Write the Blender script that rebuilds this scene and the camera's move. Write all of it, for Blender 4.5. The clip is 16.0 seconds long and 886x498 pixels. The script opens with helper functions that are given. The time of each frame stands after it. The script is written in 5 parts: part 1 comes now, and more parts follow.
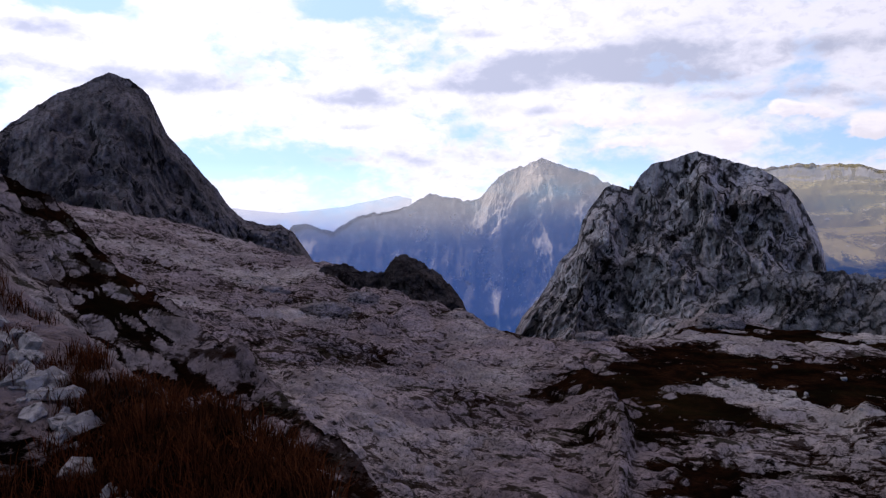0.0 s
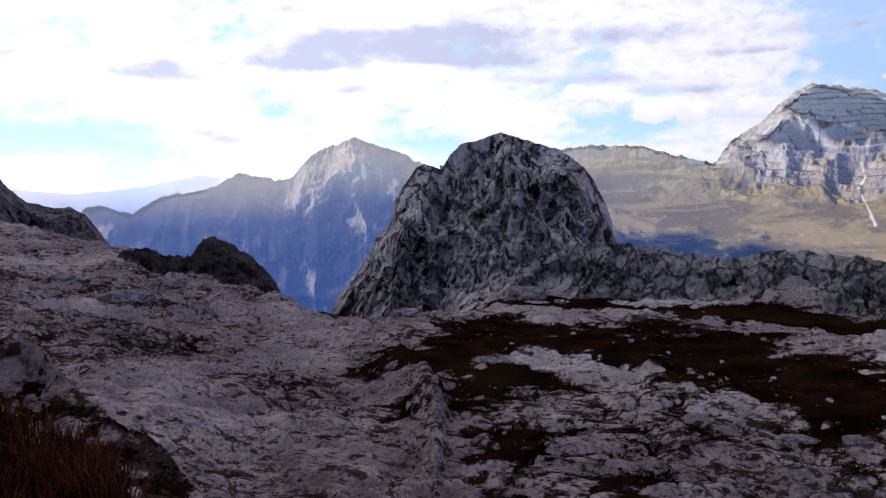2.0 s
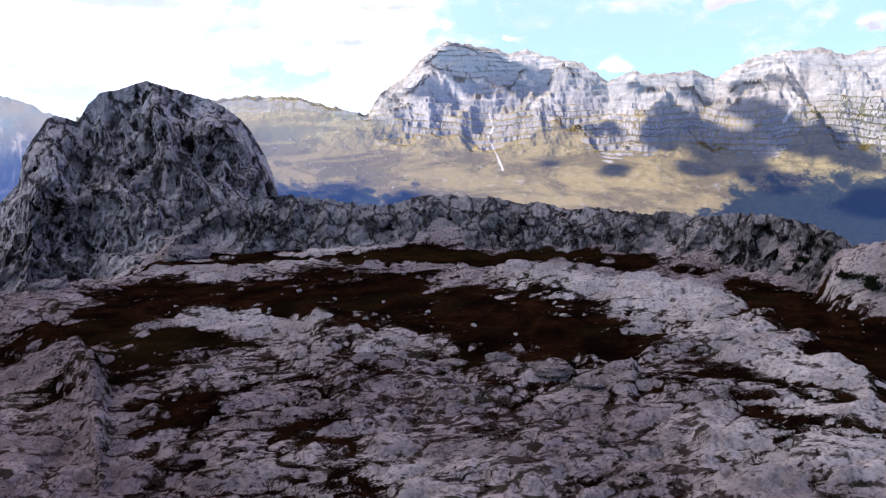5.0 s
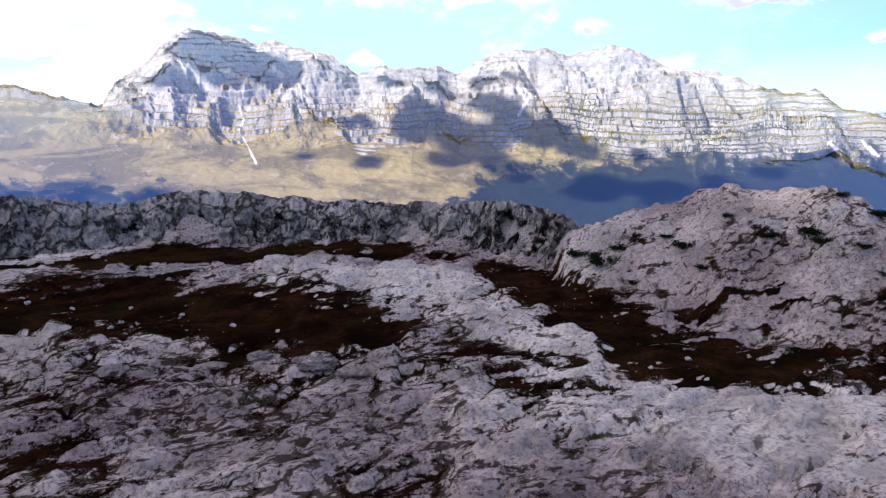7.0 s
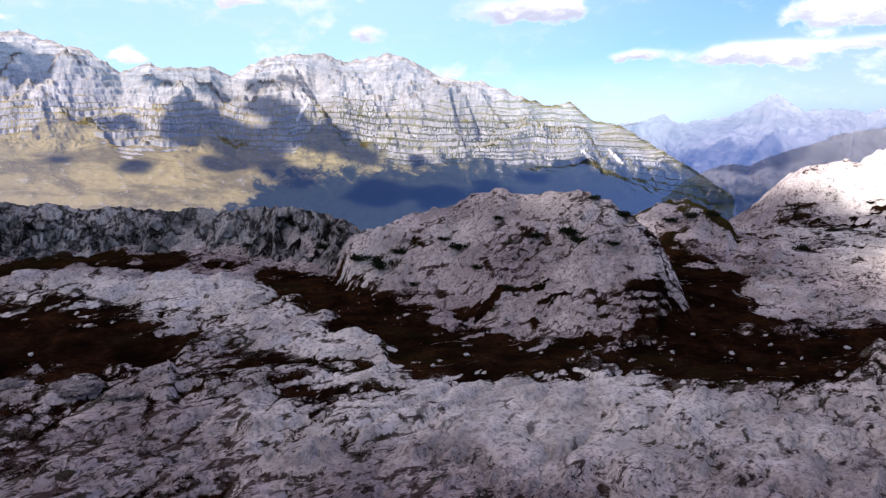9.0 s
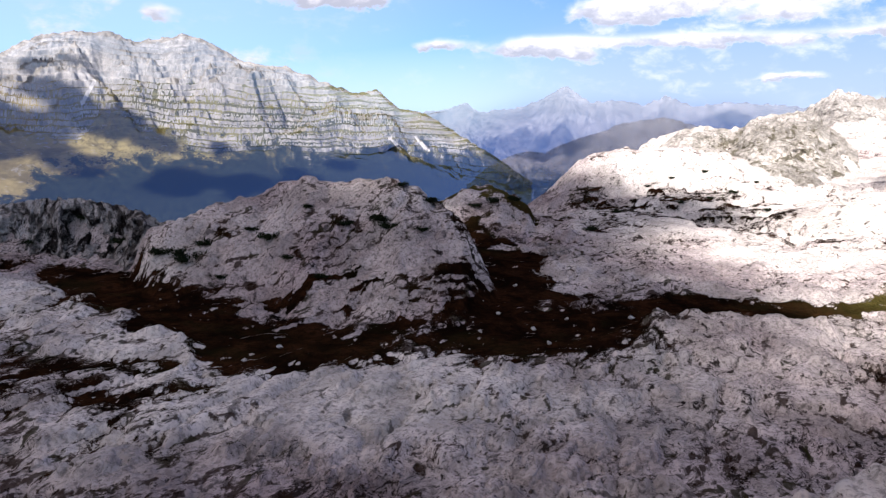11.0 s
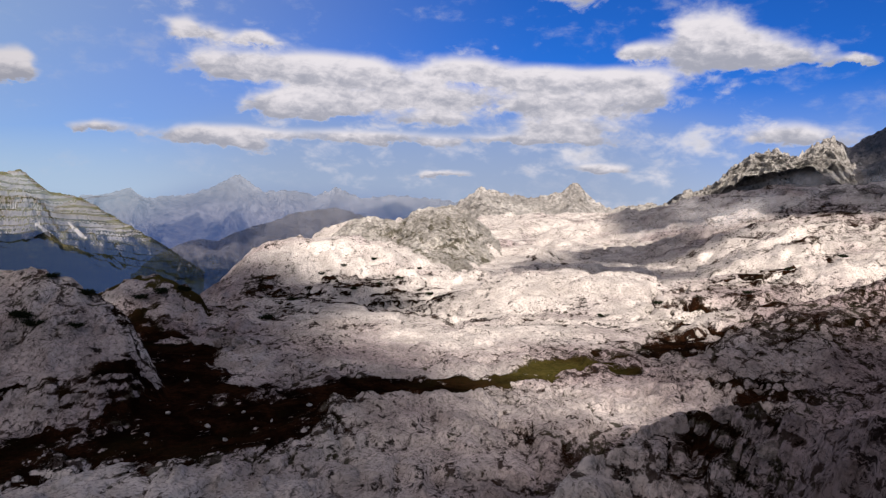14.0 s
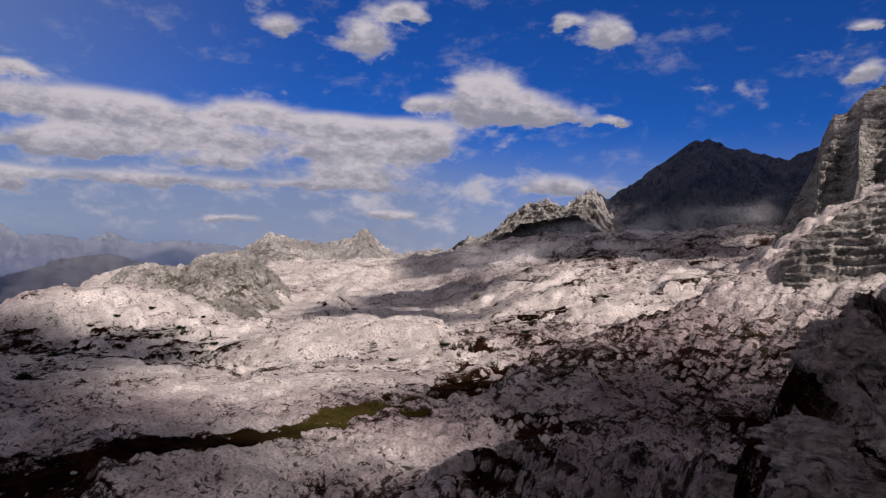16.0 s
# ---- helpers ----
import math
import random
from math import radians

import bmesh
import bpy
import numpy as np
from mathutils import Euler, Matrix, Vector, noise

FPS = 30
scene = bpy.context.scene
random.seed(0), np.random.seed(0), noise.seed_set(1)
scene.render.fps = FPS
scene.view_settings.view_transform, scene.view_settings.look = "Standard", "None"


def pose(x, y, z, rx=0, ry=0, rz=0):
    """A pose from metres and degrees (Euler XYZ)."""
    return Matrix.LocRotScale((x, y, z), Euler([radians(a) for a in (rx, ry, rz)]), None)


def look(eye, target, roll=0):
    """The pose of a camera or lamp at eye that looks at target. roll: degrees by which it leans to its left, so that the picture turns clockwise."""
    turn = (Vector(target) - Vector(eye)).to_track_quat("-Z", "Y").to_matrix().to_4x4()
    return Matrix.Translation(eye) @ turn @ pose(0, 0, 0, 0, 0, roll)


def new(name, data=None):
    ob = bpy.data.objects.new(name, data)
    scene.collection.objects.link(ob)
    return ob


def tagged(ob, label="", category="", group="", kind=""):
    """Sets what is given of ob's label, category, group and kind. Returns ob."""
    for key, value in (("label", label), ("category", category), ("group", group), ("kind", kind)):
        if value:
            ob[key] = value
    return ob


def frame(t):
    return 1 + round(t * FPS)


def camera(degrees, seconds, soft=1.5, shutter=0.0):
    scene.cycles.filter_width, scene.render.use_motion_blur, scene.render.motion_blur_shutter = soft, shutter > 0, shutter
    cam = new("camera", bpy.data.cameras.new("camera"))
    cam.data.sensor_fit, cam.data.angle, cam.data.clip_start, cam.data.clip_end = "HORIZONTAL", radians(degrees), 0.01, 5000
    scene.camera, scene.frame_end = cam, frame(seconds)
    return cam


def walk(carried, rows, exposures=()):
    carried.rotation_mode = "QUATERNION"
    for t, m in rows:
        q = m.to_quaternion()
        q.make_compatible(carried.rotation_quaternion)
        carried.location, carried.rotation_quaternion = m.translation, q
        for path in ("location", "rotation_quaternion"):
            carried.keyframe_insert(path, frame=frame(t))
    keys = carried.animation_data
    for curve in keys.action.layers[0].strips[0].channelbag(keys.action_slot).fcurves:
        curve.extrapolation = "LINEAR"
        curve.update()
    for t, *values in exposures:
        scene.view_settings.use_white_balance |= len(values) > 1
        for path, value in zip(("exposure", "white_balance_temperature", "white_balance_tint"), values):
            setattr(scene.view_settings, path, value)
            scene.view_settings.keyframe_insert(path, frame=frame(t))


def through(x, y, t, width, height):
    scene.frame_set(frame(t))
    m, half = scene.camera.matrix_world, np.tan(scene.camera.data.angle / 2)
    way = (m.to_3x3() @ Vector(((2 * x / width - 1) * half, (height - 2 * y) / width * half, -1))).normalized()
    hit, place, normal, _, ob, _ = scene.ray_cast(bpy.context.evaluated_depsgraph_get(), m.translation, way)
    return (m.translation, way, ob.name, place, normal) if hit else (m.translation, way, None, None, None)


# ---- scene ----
# ---------------------------------------------------------------- camera
cam = camera(61.5, 16.0, soft=1.3)
EYE = 1.6
ARM = 0.35          # the camera is held in front of a body that turns on the spot
TURNS = [           # seconds, yaw, pitch, roll
    (0.0, 0.00, -3.00, -0.00),
    (0.5, -3.52, -3.36, 0.06),
    (1.0, -7.07, -3.77, 0.21),
    (1.5, -10.64, -4.19, 0.26),
    (2.0, -14.24, -4.62, 0.34),
    (2.5, -17.87, -5.09, 0.35),
    (3.0, -21.84, -5.71, 0.50),
    (3.5, -26.11, -6.46, 0.58),
    (4.0, -30.66, -7.22, 0.69),
    (6.5, -53.78, -9.64, 1.30),
    (7.0, -58.46, -9.51, 1.05),
    (7.5, -63.09, -9.33, 0.73),
    (8.0, -67.46, -9.24, 0.41),
    (8.5, -71.44, -9.16, 0.21),
    (9.0, -75.09, -9.26, -0.06),
    (11.5, -93.49, -9.48, -0.83),
    (12.0, -97.52, -8.26, -0.93),
    (12.5, -101.65, -6.95, -1.11),
    (13.0, -105.79, -5.61, -1.35),
    (13.5, -109.94, -4.21, -1.62),
    (14.0, -114.16, -2.78, -1.99),
    (14.5, -118.21, -1.32, -2.21),
    (15.0, -122.03, -0.20, -2.32),
    (15.5, -125.86, 0.64, -2.20),
    (16.0, -130.18, 1.24, -1.73),
]
walk(cam, [(t, pose(-ARM * math.sin(radians(yaw)), ARM * math.cos(radians(yaw)), EYE, 90 + pitch, roll, yaw))
           for t, yaw, pitch, roll in TURNS],
     exposures=[(0.0, 0.8, 6300, 25), (2.0, 1.0, 6250, 24), (4.0, 1.35, 6200, 24), (7.0, 1.70, 6150, 22), (9.0, 1.46, 6100, 23), (11.5, 1.18, 6300, 19), (12.5, 0.95, 6500, 18), (14.0, 0.40, 6550, 19), (16.0, -0.18, 6450, 26)])

# ---------------------------------------------------------------- world and sun
SUN_AZ, SUN_EL = -76.0, 38.0        # bearing clockwise from +y, elevation


def bearing(az, r=1.0):
    return Vector((r * math.sin(radians(az)), r * math.cos(radians(az)), 0.0))


SUN_DIR = bearing(SUN_AZ, math.cos(radians(SUN_EL))) + Vector((0, 0, math.sin(radians(SUN_EL))))
sun = new("sun", bpy.data.lights.new("sun", "SUN"))
sun.data.energy, sun.data.angle, sun.data.color = 5.6, radians(0.6), (1.0, 0.935, 0.80)
sun.matrix_world = look(SUN_DIR * 3000, (0, 0, 0))


class Nodes:
    """Short hand for node trees."""

    def __init__(self, tree):
        self.tree = tree
        tree.nodes.clear()

    def add(self, kind, **props):
        n = self.tree.nodes.new(kind)
        if "operation" in props:
            n.operation = props["operation"]
        if "use_clamp" in props:
            n.use_clamp = props["use_clamp"]
        if "feature" in props:
            n.feature = props["feature"]
        if "interpolation_type" in props:
            n.interpolation_type = props["interpolation_type"]
        if "data_type" in props:
            n.data_type = props["data_type"]
        if "attribute_name" in props:
            n.attribute_name = props["attribute_name"]
        if "sky_type" in props:
            n.sky_type, n.sun_disc = props["sky_type"], props["sun_disc"]
        return n

    def put(self, socket, value):
        if isinstance(value, bpy.types.NodeSocket):
            self.tree.links.new(value, socket)
        elif value is not None:
            socket.default_value = value

    def math(self, op, a, b=None, c=None, clamp=False):
        n = self.add("ShaderNodeMath", operation=op, use_clamp=clamp)
        for s, v in zip(n.inputs, (a, b, c)):
            self.put(s, v)
        return n.outputs[0]

    def vec(self, op, a, b=None, scale=None):
        n = self.add("ShaderNodeVectorMath", operation=op)
        self.put(n.inputs[0], a)
        if b is not None:
            self.put(n.inputs[1], b)
        if scale is not None:
            self.put(n.inputs["Scale"], scale)
        return n.outputs["Value"] if op in ("DOT_PRODUCT", "LENGTH") else n.outputs[0]

    def combine(self, x, y, z):
        n = self.add("ShaderNodeCombineXYZ")
        for s, v in zip(n.inputs, (x, y, z)):
            self.put(s, v)
        return n.outputs[0]

    def noise(self, vector, scale, detail=4.0, rough=0.55, distort=0.0, lac=2.0):
        n = self.add("ShaderNodeTexNoise")
        self.put(n.inputs["Vector"], vector)
        for k, v in (("Scale", scale), ("Detail", detail), ("Roughness", rough), ("Distortion", distort), ("Lacunarity", lac)):
            self.put(n.inputs[k], v)
        return n.outputs["Fac"]

    def voronoi(self, vector, scale, feature="F1"):
        n = self.add("ShaderNodeTexVoronoi", feature=feature)
        self.put(n.inputs["Vector"], vector)
        self.put(n.inputs["Scale"], scale)
        return n.outputs["Distance"]

    def ramp(self, fac, lo, hi, a=0.0, b=1.0, smooth=True):
        n = self.add("ShaderNodeMapRange", interpolation_type="SMOOTHSTEP" if smooth else "LINEAR")
        for s, v in zip(n.inputs, (fac, lo, hi, a, b)):
            self.put(s, v)
        return n.outputs[0]

    def mix(self, fac, a, b):
        n = self.add("ShaderNodeMix", data_type="RGBA")
        self.put(n.inputs[0], fac)
        self.put(n.inputs[6], a if isinstance(a, bpy.types.NodeSocket) else (*a, 1.0))
        self.put(n.inputs[7], b if isinstance(b, bpy.types.NodeSocket) else (*b, 1.0))
        return n.outputs[2]

    def attr(self, name):
        return self.add("ShaderNodeAttribute", attribute_name=name).outputs["Fac"]


def build_world():
    w = bpy.data.worlds.new("sky")
    scene.world = w
    w.use_nodes = True
    n = Nodes(w.node_tree)
    out = n.add("ShaderNodeOutputWorld")
    bg = n.add("ShaderNodeBackground")
    sky = n.add("ShaderNodeTexSky", sky_type="NISHITA", sun_disc=False)
    sky.sun_elevation, sky.sun_rotation = radians(SUN_EL), radians(SUN_AZ)
    sky.altitude, sky.air_density, sky.dust_density, sky.ozone_density = 2000.0, 1.0, 0.6, 2.5
    d = n.add("ShaderNodeTexCoord").outputs["Generated"]
    sep = n.add("ShaderNodeSeparateXYZ")
    n.put(sep.inputs[0], d)
    x, y, z = sep.outputs
    az = n.math("ARCTAN2", x, y)
    el = n.math("ARCSINE", z)
    azd = n.math("MULTIPLY", az, 180 / math.pi)
    eld = n.math("MULTIPLY", el, 180 / math.pi)
    # angle from the sun's bearing: the sky and its clouds are brightest on that side
    side = n.math("COSINE", n.math("SUBTRACT", az, radians(-47.0)))
    glow = n.ramp(side, -1.0, 0.9, 0.30, 1.25, False)
    # high veil: dense toward the bearing of the start and overhead
    north = n.math("COSINE", n.math("SUBTRACT", az, radians(-12.0)))
    cover = n.math("MULTIPLY", n.ramp(north, -0.3, 1.0, -0.10, 0.27), n.ramp(eld, 6.0, 9.5, 0.62, 1.0))
    p = n.combine(n.math("MULTIPLY", azd, 0.105), n.math("MULTIPLY", eld, 0.19), 3.7)
    big = n.noise(p, 1.0, 5.0, 0.55, 0.1)
    swell = n.combine(n.math("MULTIPLY", azd, 0.55), n.math("MULTIPLY", eld, 0.95), 2.3)
    lobes = n.noise(swell, 1.0, 7.0, 0.60, 0.25)
    field = n.math("ADD", n.math("ADD", big, cover), n.ramp(eld, 20.0, 42.0, 0.0, 0.22))
    field = n.math("MULTIPLY_ADD", n.math("SUBTRACT", lobes, 0.5), 0.42, field)
    for a, h, wa, we, k in CLOUD_GAPS:
        u = n.math("MULTIPLY_ADD", azd, 1 / wa, -a / wa)
        v = n.math("MULTIPLY_ADD", eld, 1 / we, -h / we)
        q = n.math("MULTIPLY_ADD", u, u, n.math("MULTIPLY", v, v))
        field = n.math("MULTIPLY_ADD", n.math("EXPONENT", n.math("MULTIPLY", q, -1.0)), k, field)
    dens = n.ramp(field, 0.50, 0.72)
    # billows that break the outline of every heap
    bend = n.noise(n.combine(n.math("MULTIPLY", azd, 0.33), n.math("MULTIPLY", eld, 0.6), 7.9), 1.0, 3.0, 0.5)
    wa_ = n.math("MULTIPLY_ADD", n.math("SUBTRACT", bend, 0.5), 4.2, azd)
    we_ = n.math("MULTIPLY_ADD", n.math("SUBTRACT", lobes, 0.5), 1.5, eld)
    total, high = 0.001, 0.0
    for a, h, wide, tall in CLOUD_HEAPS + CLOUD_BANK + CLOUD_TOWERS:
        u = n.math("MULTIPLY_ADD", wa_, 1 / wide, -a / wide)
        v = n.math("MULTIPLY_ADD", we_, 1 / tall, -h / tall)
        low = n.math("MAXIMUM", v, n.math("MULTIPLY", v, -3.0))
        q = n.math("MULTIPLY_ADD", u, u, n.math("MULTIPLY", low, low))
        w = n.math("EXPONENT", n.math("MULTIPLY", q, -1.15))
        total = n.math("ADD", total, w)
        high = n.math("MULTIPLY_ADD", w, v, high)
    level = n.math("DIVIDE", high, total)
    heap = n.ramp(n.math("MULTIPLY_ADD", n.math("SUBTRACT", lobes, 0.5), 1.1, total), 0.26, 0.86)
    # flat grey undersides: sharp below, ragged at the ends
    grey = 0.0
    for a, h, wa, we, k in CLOUD_BASES:
        u = n.math("MULTIPLY_ADD", wa_, 1 / wa, -a / wa)
        v = n.math("MULTIPLY_ADD", eld, 1 / we, -h / we)
        v = n.math("MAXIMUM", v, n.math("MULTIPLY", v, -1.7))
        q = n.math("MULTIPLY_ADD", u, u, n.math("MULTIPLY", v, v))
        grey = n.math("MULTIPLY_ADD", n.math("EXPONENT", n.math("MULTIPLY", q, -1.0)), k, grey)
    ragged = n.noise(n.combine(n.math("MULTIPLY", azd, 0.14), n.math("MULTIPLY", eld, 0.32), 9.1), 1.0, 7.0, 0.58, 0.2)
    grey = n.ramp(n.math("MULTIPLY_ADD", n.math("SUBTRACT", lobes, 0.5), 0.9, n.math("MULTIPLY_ADD", n.math("SUBTRACT", ragged, 0.5), 1.2, grey)), 0.02, 0.66, 0.0, 0.9)
    billow = n.noise(n.combine(n.math("MULTIPLY", azd, 0.8), n.math("MULTIPLY", eld, 1.5), 4.4), 1.0, 6.0, 0.6, 0.3)
    under = n.ramp(n.math("MULTIPLY_ADD", n.math("SUBTRACT", billow, 0.5), 1.6, level), -0.2, 0.75, 0.85, 0.0)
    under = n.math("MULTIPLY", under, n.ramp(azd, 30.0, 95.0, 0.35, 1.0))
    veil_col = n.mix(n.math("MAXIMUM", grey, n.ramp(billow, 0.48, 0.70, 0.0, 0.34)), (0.95, 1.0, 1.06), (0.47, 0.54, 0.66))
    heap_col = n.mix(under, (1.08, 1.09, 1.10), (0.40, 0.45, 0.54))
    cloud = n.mix(heap, veil_col, heap_col)
    cloud = n.mix(n.ramp(eld, 19.0, 34.0), cloud, (0.58, 0.50, 0.47))
    cloud = n.vec("SCALE", cloud, scale=n.math("ADD", n.ramp(side, -0.1, 0.9, 0.68, 1.12, False), n.ramp(azd, 70.0, 108.0, 0.0, 0.2)))
    dens = n.math("MAXIMUM", n.math("MAXIMUM", dens, n.math("MULTIPLY", grey, 0.7)), heap)
    sky_col = n.vec("MULTIPLY", sky.outputs[0], (0.008, 0.052, 0.125))
    far_side = n.ramp(azd, 66.0, 124.0, 1.0, 0.0)
    haze = n.math("MULTIPLY", n.ramp(eld, 0.5, 11.0, 1.0, 0.0), n.math("ADD", 0.88, n.math("MULTIPLY", far_side, 0.12)))
    haze = n.math("MAXIMUM", haze, n.math("MULTIPLY", far_side, 0.80))
    haze_col = n.vec("SCALE", n.mix(far_side, (0.66, 0.79, 0.97), (0.56, 0.82, 1.03)), scale=n.math("MULTIPLY", n.math("MAXIMUM", glow, 0.78), n.ramp(eld, 0.0, 8.0, 1.08, 0.95)))
    base = n.mix(haze, sky_col, haze_col)
    # thin grey veil under the bank
    veil = n.math("MULTIPLY", n.math("MULTIPLY", n.ramp(azd, 88.0, 104.0), n.ramp(azd, 124.0, 140.0, 0.62, 0.0)), n.ramp(eld, 5.0, 10.5, 1.0, 0.0))
    base = n.mix(veil, base, (0.35, 0.46, 0.62))
    both = n.mix(dens, base, cloud)
    # blue haze low behind the see-through ranges, up to just under their crests
    top = 0.0
    for a0, a1, k in ((2.0, 5.5, 1.4), (12.0, 16.0, -1.4), (19.0, 24.0, 1.6), (34.8, 38.5, 3.4), (49.0, 52.5, -1.6), (73.0, 82.0, -2.0), (80.0, 88.0, -1.4), (90.0, 97.0, 1.5), (110.0, 118.0, -1.5)):
        top = n.math("ADD", top, n.ramp(azd, a0, a1, 0.0, k))
    below = n.ramp(n.math("SUBTRACT", eld, top), -3.0, 0.9, 1.0, 0.0)
    both = n.mix(below, both, n.vec("SCALE", n.mix(n.ramp(eld, -6.0, 1.5), (0.09, 0.22, 0.66), (0.24, 0.39, 0.80)), scale=n.math("MAXIMUM", glow, 0.72)))
    n.put(bg.inputs[0], both)
    bg.inputs[1].default_value = 0.62
    n.put(out.inputs[0], bg.outputs[0])


# heaps of cloud: bearing, elevation of the base, half width, height (degrees)
CLOUD_HEAPS = [
    (11.7, 6.6, 3.9, 1.6), (16.8, 6.7, 2.3, 1.4), (14.2, 4.8, 4.4, 1.1), (21.3, 4.7, 1.8, 1.6), (5.0, 6.1, 1.6, 1.7), (-1.7, 5.2, 3.2, 1.4), (29.7, 5.1, 1.4, 1.3), (-6.6, 5.1, 3.0, 0.9),
    (24.9, 6.9, 1.2, 0.8), (27.7, 2.8, 2.0, 0.5), (31.8, 5.3, 3.3, 1.4), (37.3, 5.2, 2.0, 1.3), (26.0, 6.5, 2.8, 1.1), (31.6, 3.4, 2.3, 0.6), (52.3, 4.7, 1.2, 1.1), (44.7, 6.9, 1.1, 0.5),
    (69.0, 6.5, 1.5, 1.1), (80.3, 8.0, 5.0, 1.6), (89.2, 5.0, 2.4, 0.8), (60.2, 8.7, 2.0, 0.8), (84.0, 8.4, 1.7, 1.8),
]
CLOUD_BANK = [
    (97.7, 9.7, 4.5, 2.3), (103.5, 9.9, 3.4, 1.7), (107.3, 9.8, 3.5, 1.9), (115.4, 10.4, 3.6, 1.7), (121.3, 9.9, 3.2, 1.4), (126.9, 9.9, 3.6, 1.3), (104.4, 8.0, 4.6, 1.9), (112.5, 8.5, 5.1, 2.0),
    (122.2, 8.2, 5.4, 2.2), (128.9, 8.7, 3.5, 1.8), (103.6, 7.1, 4.1, 1.2), (113.0, 6.9, 4.3, 1.4), (123.9, 6.5, 4.9, 1.6), (108.3, 5.3, 8.6, 1.0), (122.3, 5.6, 6.5, 0.7), (95.5, 4.8, 3.2, 1.2),
    (99.6, 4.5, 2.6, 1.3), (126.1, 3.6, 3.2, 0.8), (114.0, 2.9, 2.3, 0.5), (102.4, 7.2, 2.7, 1.1),
]
CLOUD_TOWERS = [
    (132.7, 11.9, 3.0, 3.8), (135.1, 11.5, 2.6, 2.5), (138.6, 11.1, 2.8, 1.9), (142.8, 11.0, 1.7, 0.5), (128.5, 11.9, 1.8, 1.1), (123.8, 16.1, 2.9, 3.6), (127.0, 18.5, 1.6, 1.2), (117.4, 16.9, 1.9, 1.3),
    (142.2, 16.9, 2.3, 2.1), (139.0, 18.1, 1.3, 0.9), (159.6, 16.4, 1.1, 0.7), (159.5, 13.4, 1.4, 1.3), (138.8, 5.9, 4.8, 1.5), (95.2, 12.0, 2.0, 1.5), (99.5, 11.9, 1.6, 0.9),
]
# gaps and banks in the high veil: bearing, elevation, half width, half height, strength
CLOUD_GAPS = [(-8.2, 14.8, 4.0, 1.1, -0.38), (-25.0, 14.0, 4.0, 0.9, -0.30), (29.0, 5.2, 5.0, 3.0, -0.10), (47.0, 8.6, 7.0, 2.6, -0.14), (-16.0, 3.0, 8.0, 2.0, -0.1), (112.0, 8.2, 15.0, 2.6, 0.17), (116.0, 5.6, 14.0, 1.2, 0.16), (139.0, 6.4, 6.0, 1.0, 0.18)]
# grey undersides of the heaps
CLOUD_BASES = [
    (-6.5, 8.3, 4.5, 1.0, 0.62), (-22.0, 9.0, 7.5, 1.5, 0.60), (-29.0, 12.0, 3.5, 0.9, 0.55), (9.0, 10.6, 8.0, 1.2, 0.72), (16.5, 11.6, 5.0, 1.3, 0.60), (3.0, 13.0, 2.5, 0.6, 0.45), (-9.0, 6.2, 5.0, 0.4, 0.35),
    (13.0, 6.4, 6.0, 0.35, 0.30), (21.0, 9.2, 5.0, 0.8, 0.35), (42.0, 10.6, 6.0, 0.8, 0.5), (28.0, 11.0, 7.0, 0.9, 0.4), (-2.0, 4.0, 12.0, 1.0, 0.25),
    (4.0, 9.2, 6.0, 0.8, 0.6), (15.0, 9.6, 6.0, 0.7, 0.6), (24.0, 8.0, 6.0, 0.7, 0.45), (33.0, 7.0, 5.0, 0.5, 0.4), (10.0, 7.4, 5.0, 0.4, 0.35), (36.0, 9.4, 5.0, 0.5, 0.5),
]
build_world()

# ---------------------------------------------------------------- noise on arrays
_perm = np.random.RandomState(7).permutation(256)
PERM = np.concatenate([_perm, _perm, _perm])
GRAD = np.random.RandomState(8).normal(size=(256, 3))
GRAD /= np.linalg.norm(GRAD, axis=1)[:, None]


def perlin(x, y, z):
    xi, yi, zi = np.floor(x).astype(int), np.floor(y).astype(int), np.floor(z).astype(int)
    fx, fy, fz = x - xi, y - yi, z - zi
    u, v, w = (f * f * f * (f * (f * 6 - 15) + 10) for f in (fx, fy, fz))
    xi, yi, zi = xi & 255, yi & 255, zi & 255
    out = 0.0
    for a in (0, 1):
        for b in (0, 1):
            h = PERM[PERM[xi + a] + yi + b]
            for c in (0, 1):
                g = GRAD[PERM[h + zi + c]]
                dot = g[..., 0] * (fx - a) + g[..., 1] * (fy - b) + g[..., 2] * (fz - c)
                out = out + dot * (u if a else 1 - u) * (v if b else 1 - v) * (w if c else 1 - w)
    return out * 1.5


def fbm(x, y, z, wave, octaves=4, gain=0.5, sharp=False):
    total, amp = 0.0, 1.0
    for k in range(octaves):
        s = 2.03 ** k / wave
        p = perlin(x * s + 17.3 * k, y * s + 5.1 * k, z * s + 9.7 * k)
        total = total + amp * ((0.5 - np.abs(p)) * 1.4 if sharp else p)
        amp *= gain
    return total


def smooth(x, lo, hi):
    t = np.clip((x - lo) / (hi - lo), 0, 1)
    return t * t * (3 - 2 * t)


def smax(a, b, k):
    h = np.clip(0.5 + 0.5 * (a - b) / k, 0, 1)
    return b + (a - b) * h + k * h * (1 - h)


# ---------------------------------------------------------------- materials
def material(name):
    m = bpy.data.materials.new(name)
    m.use_nodes = True
    return m, Nodes(m.node_tree)


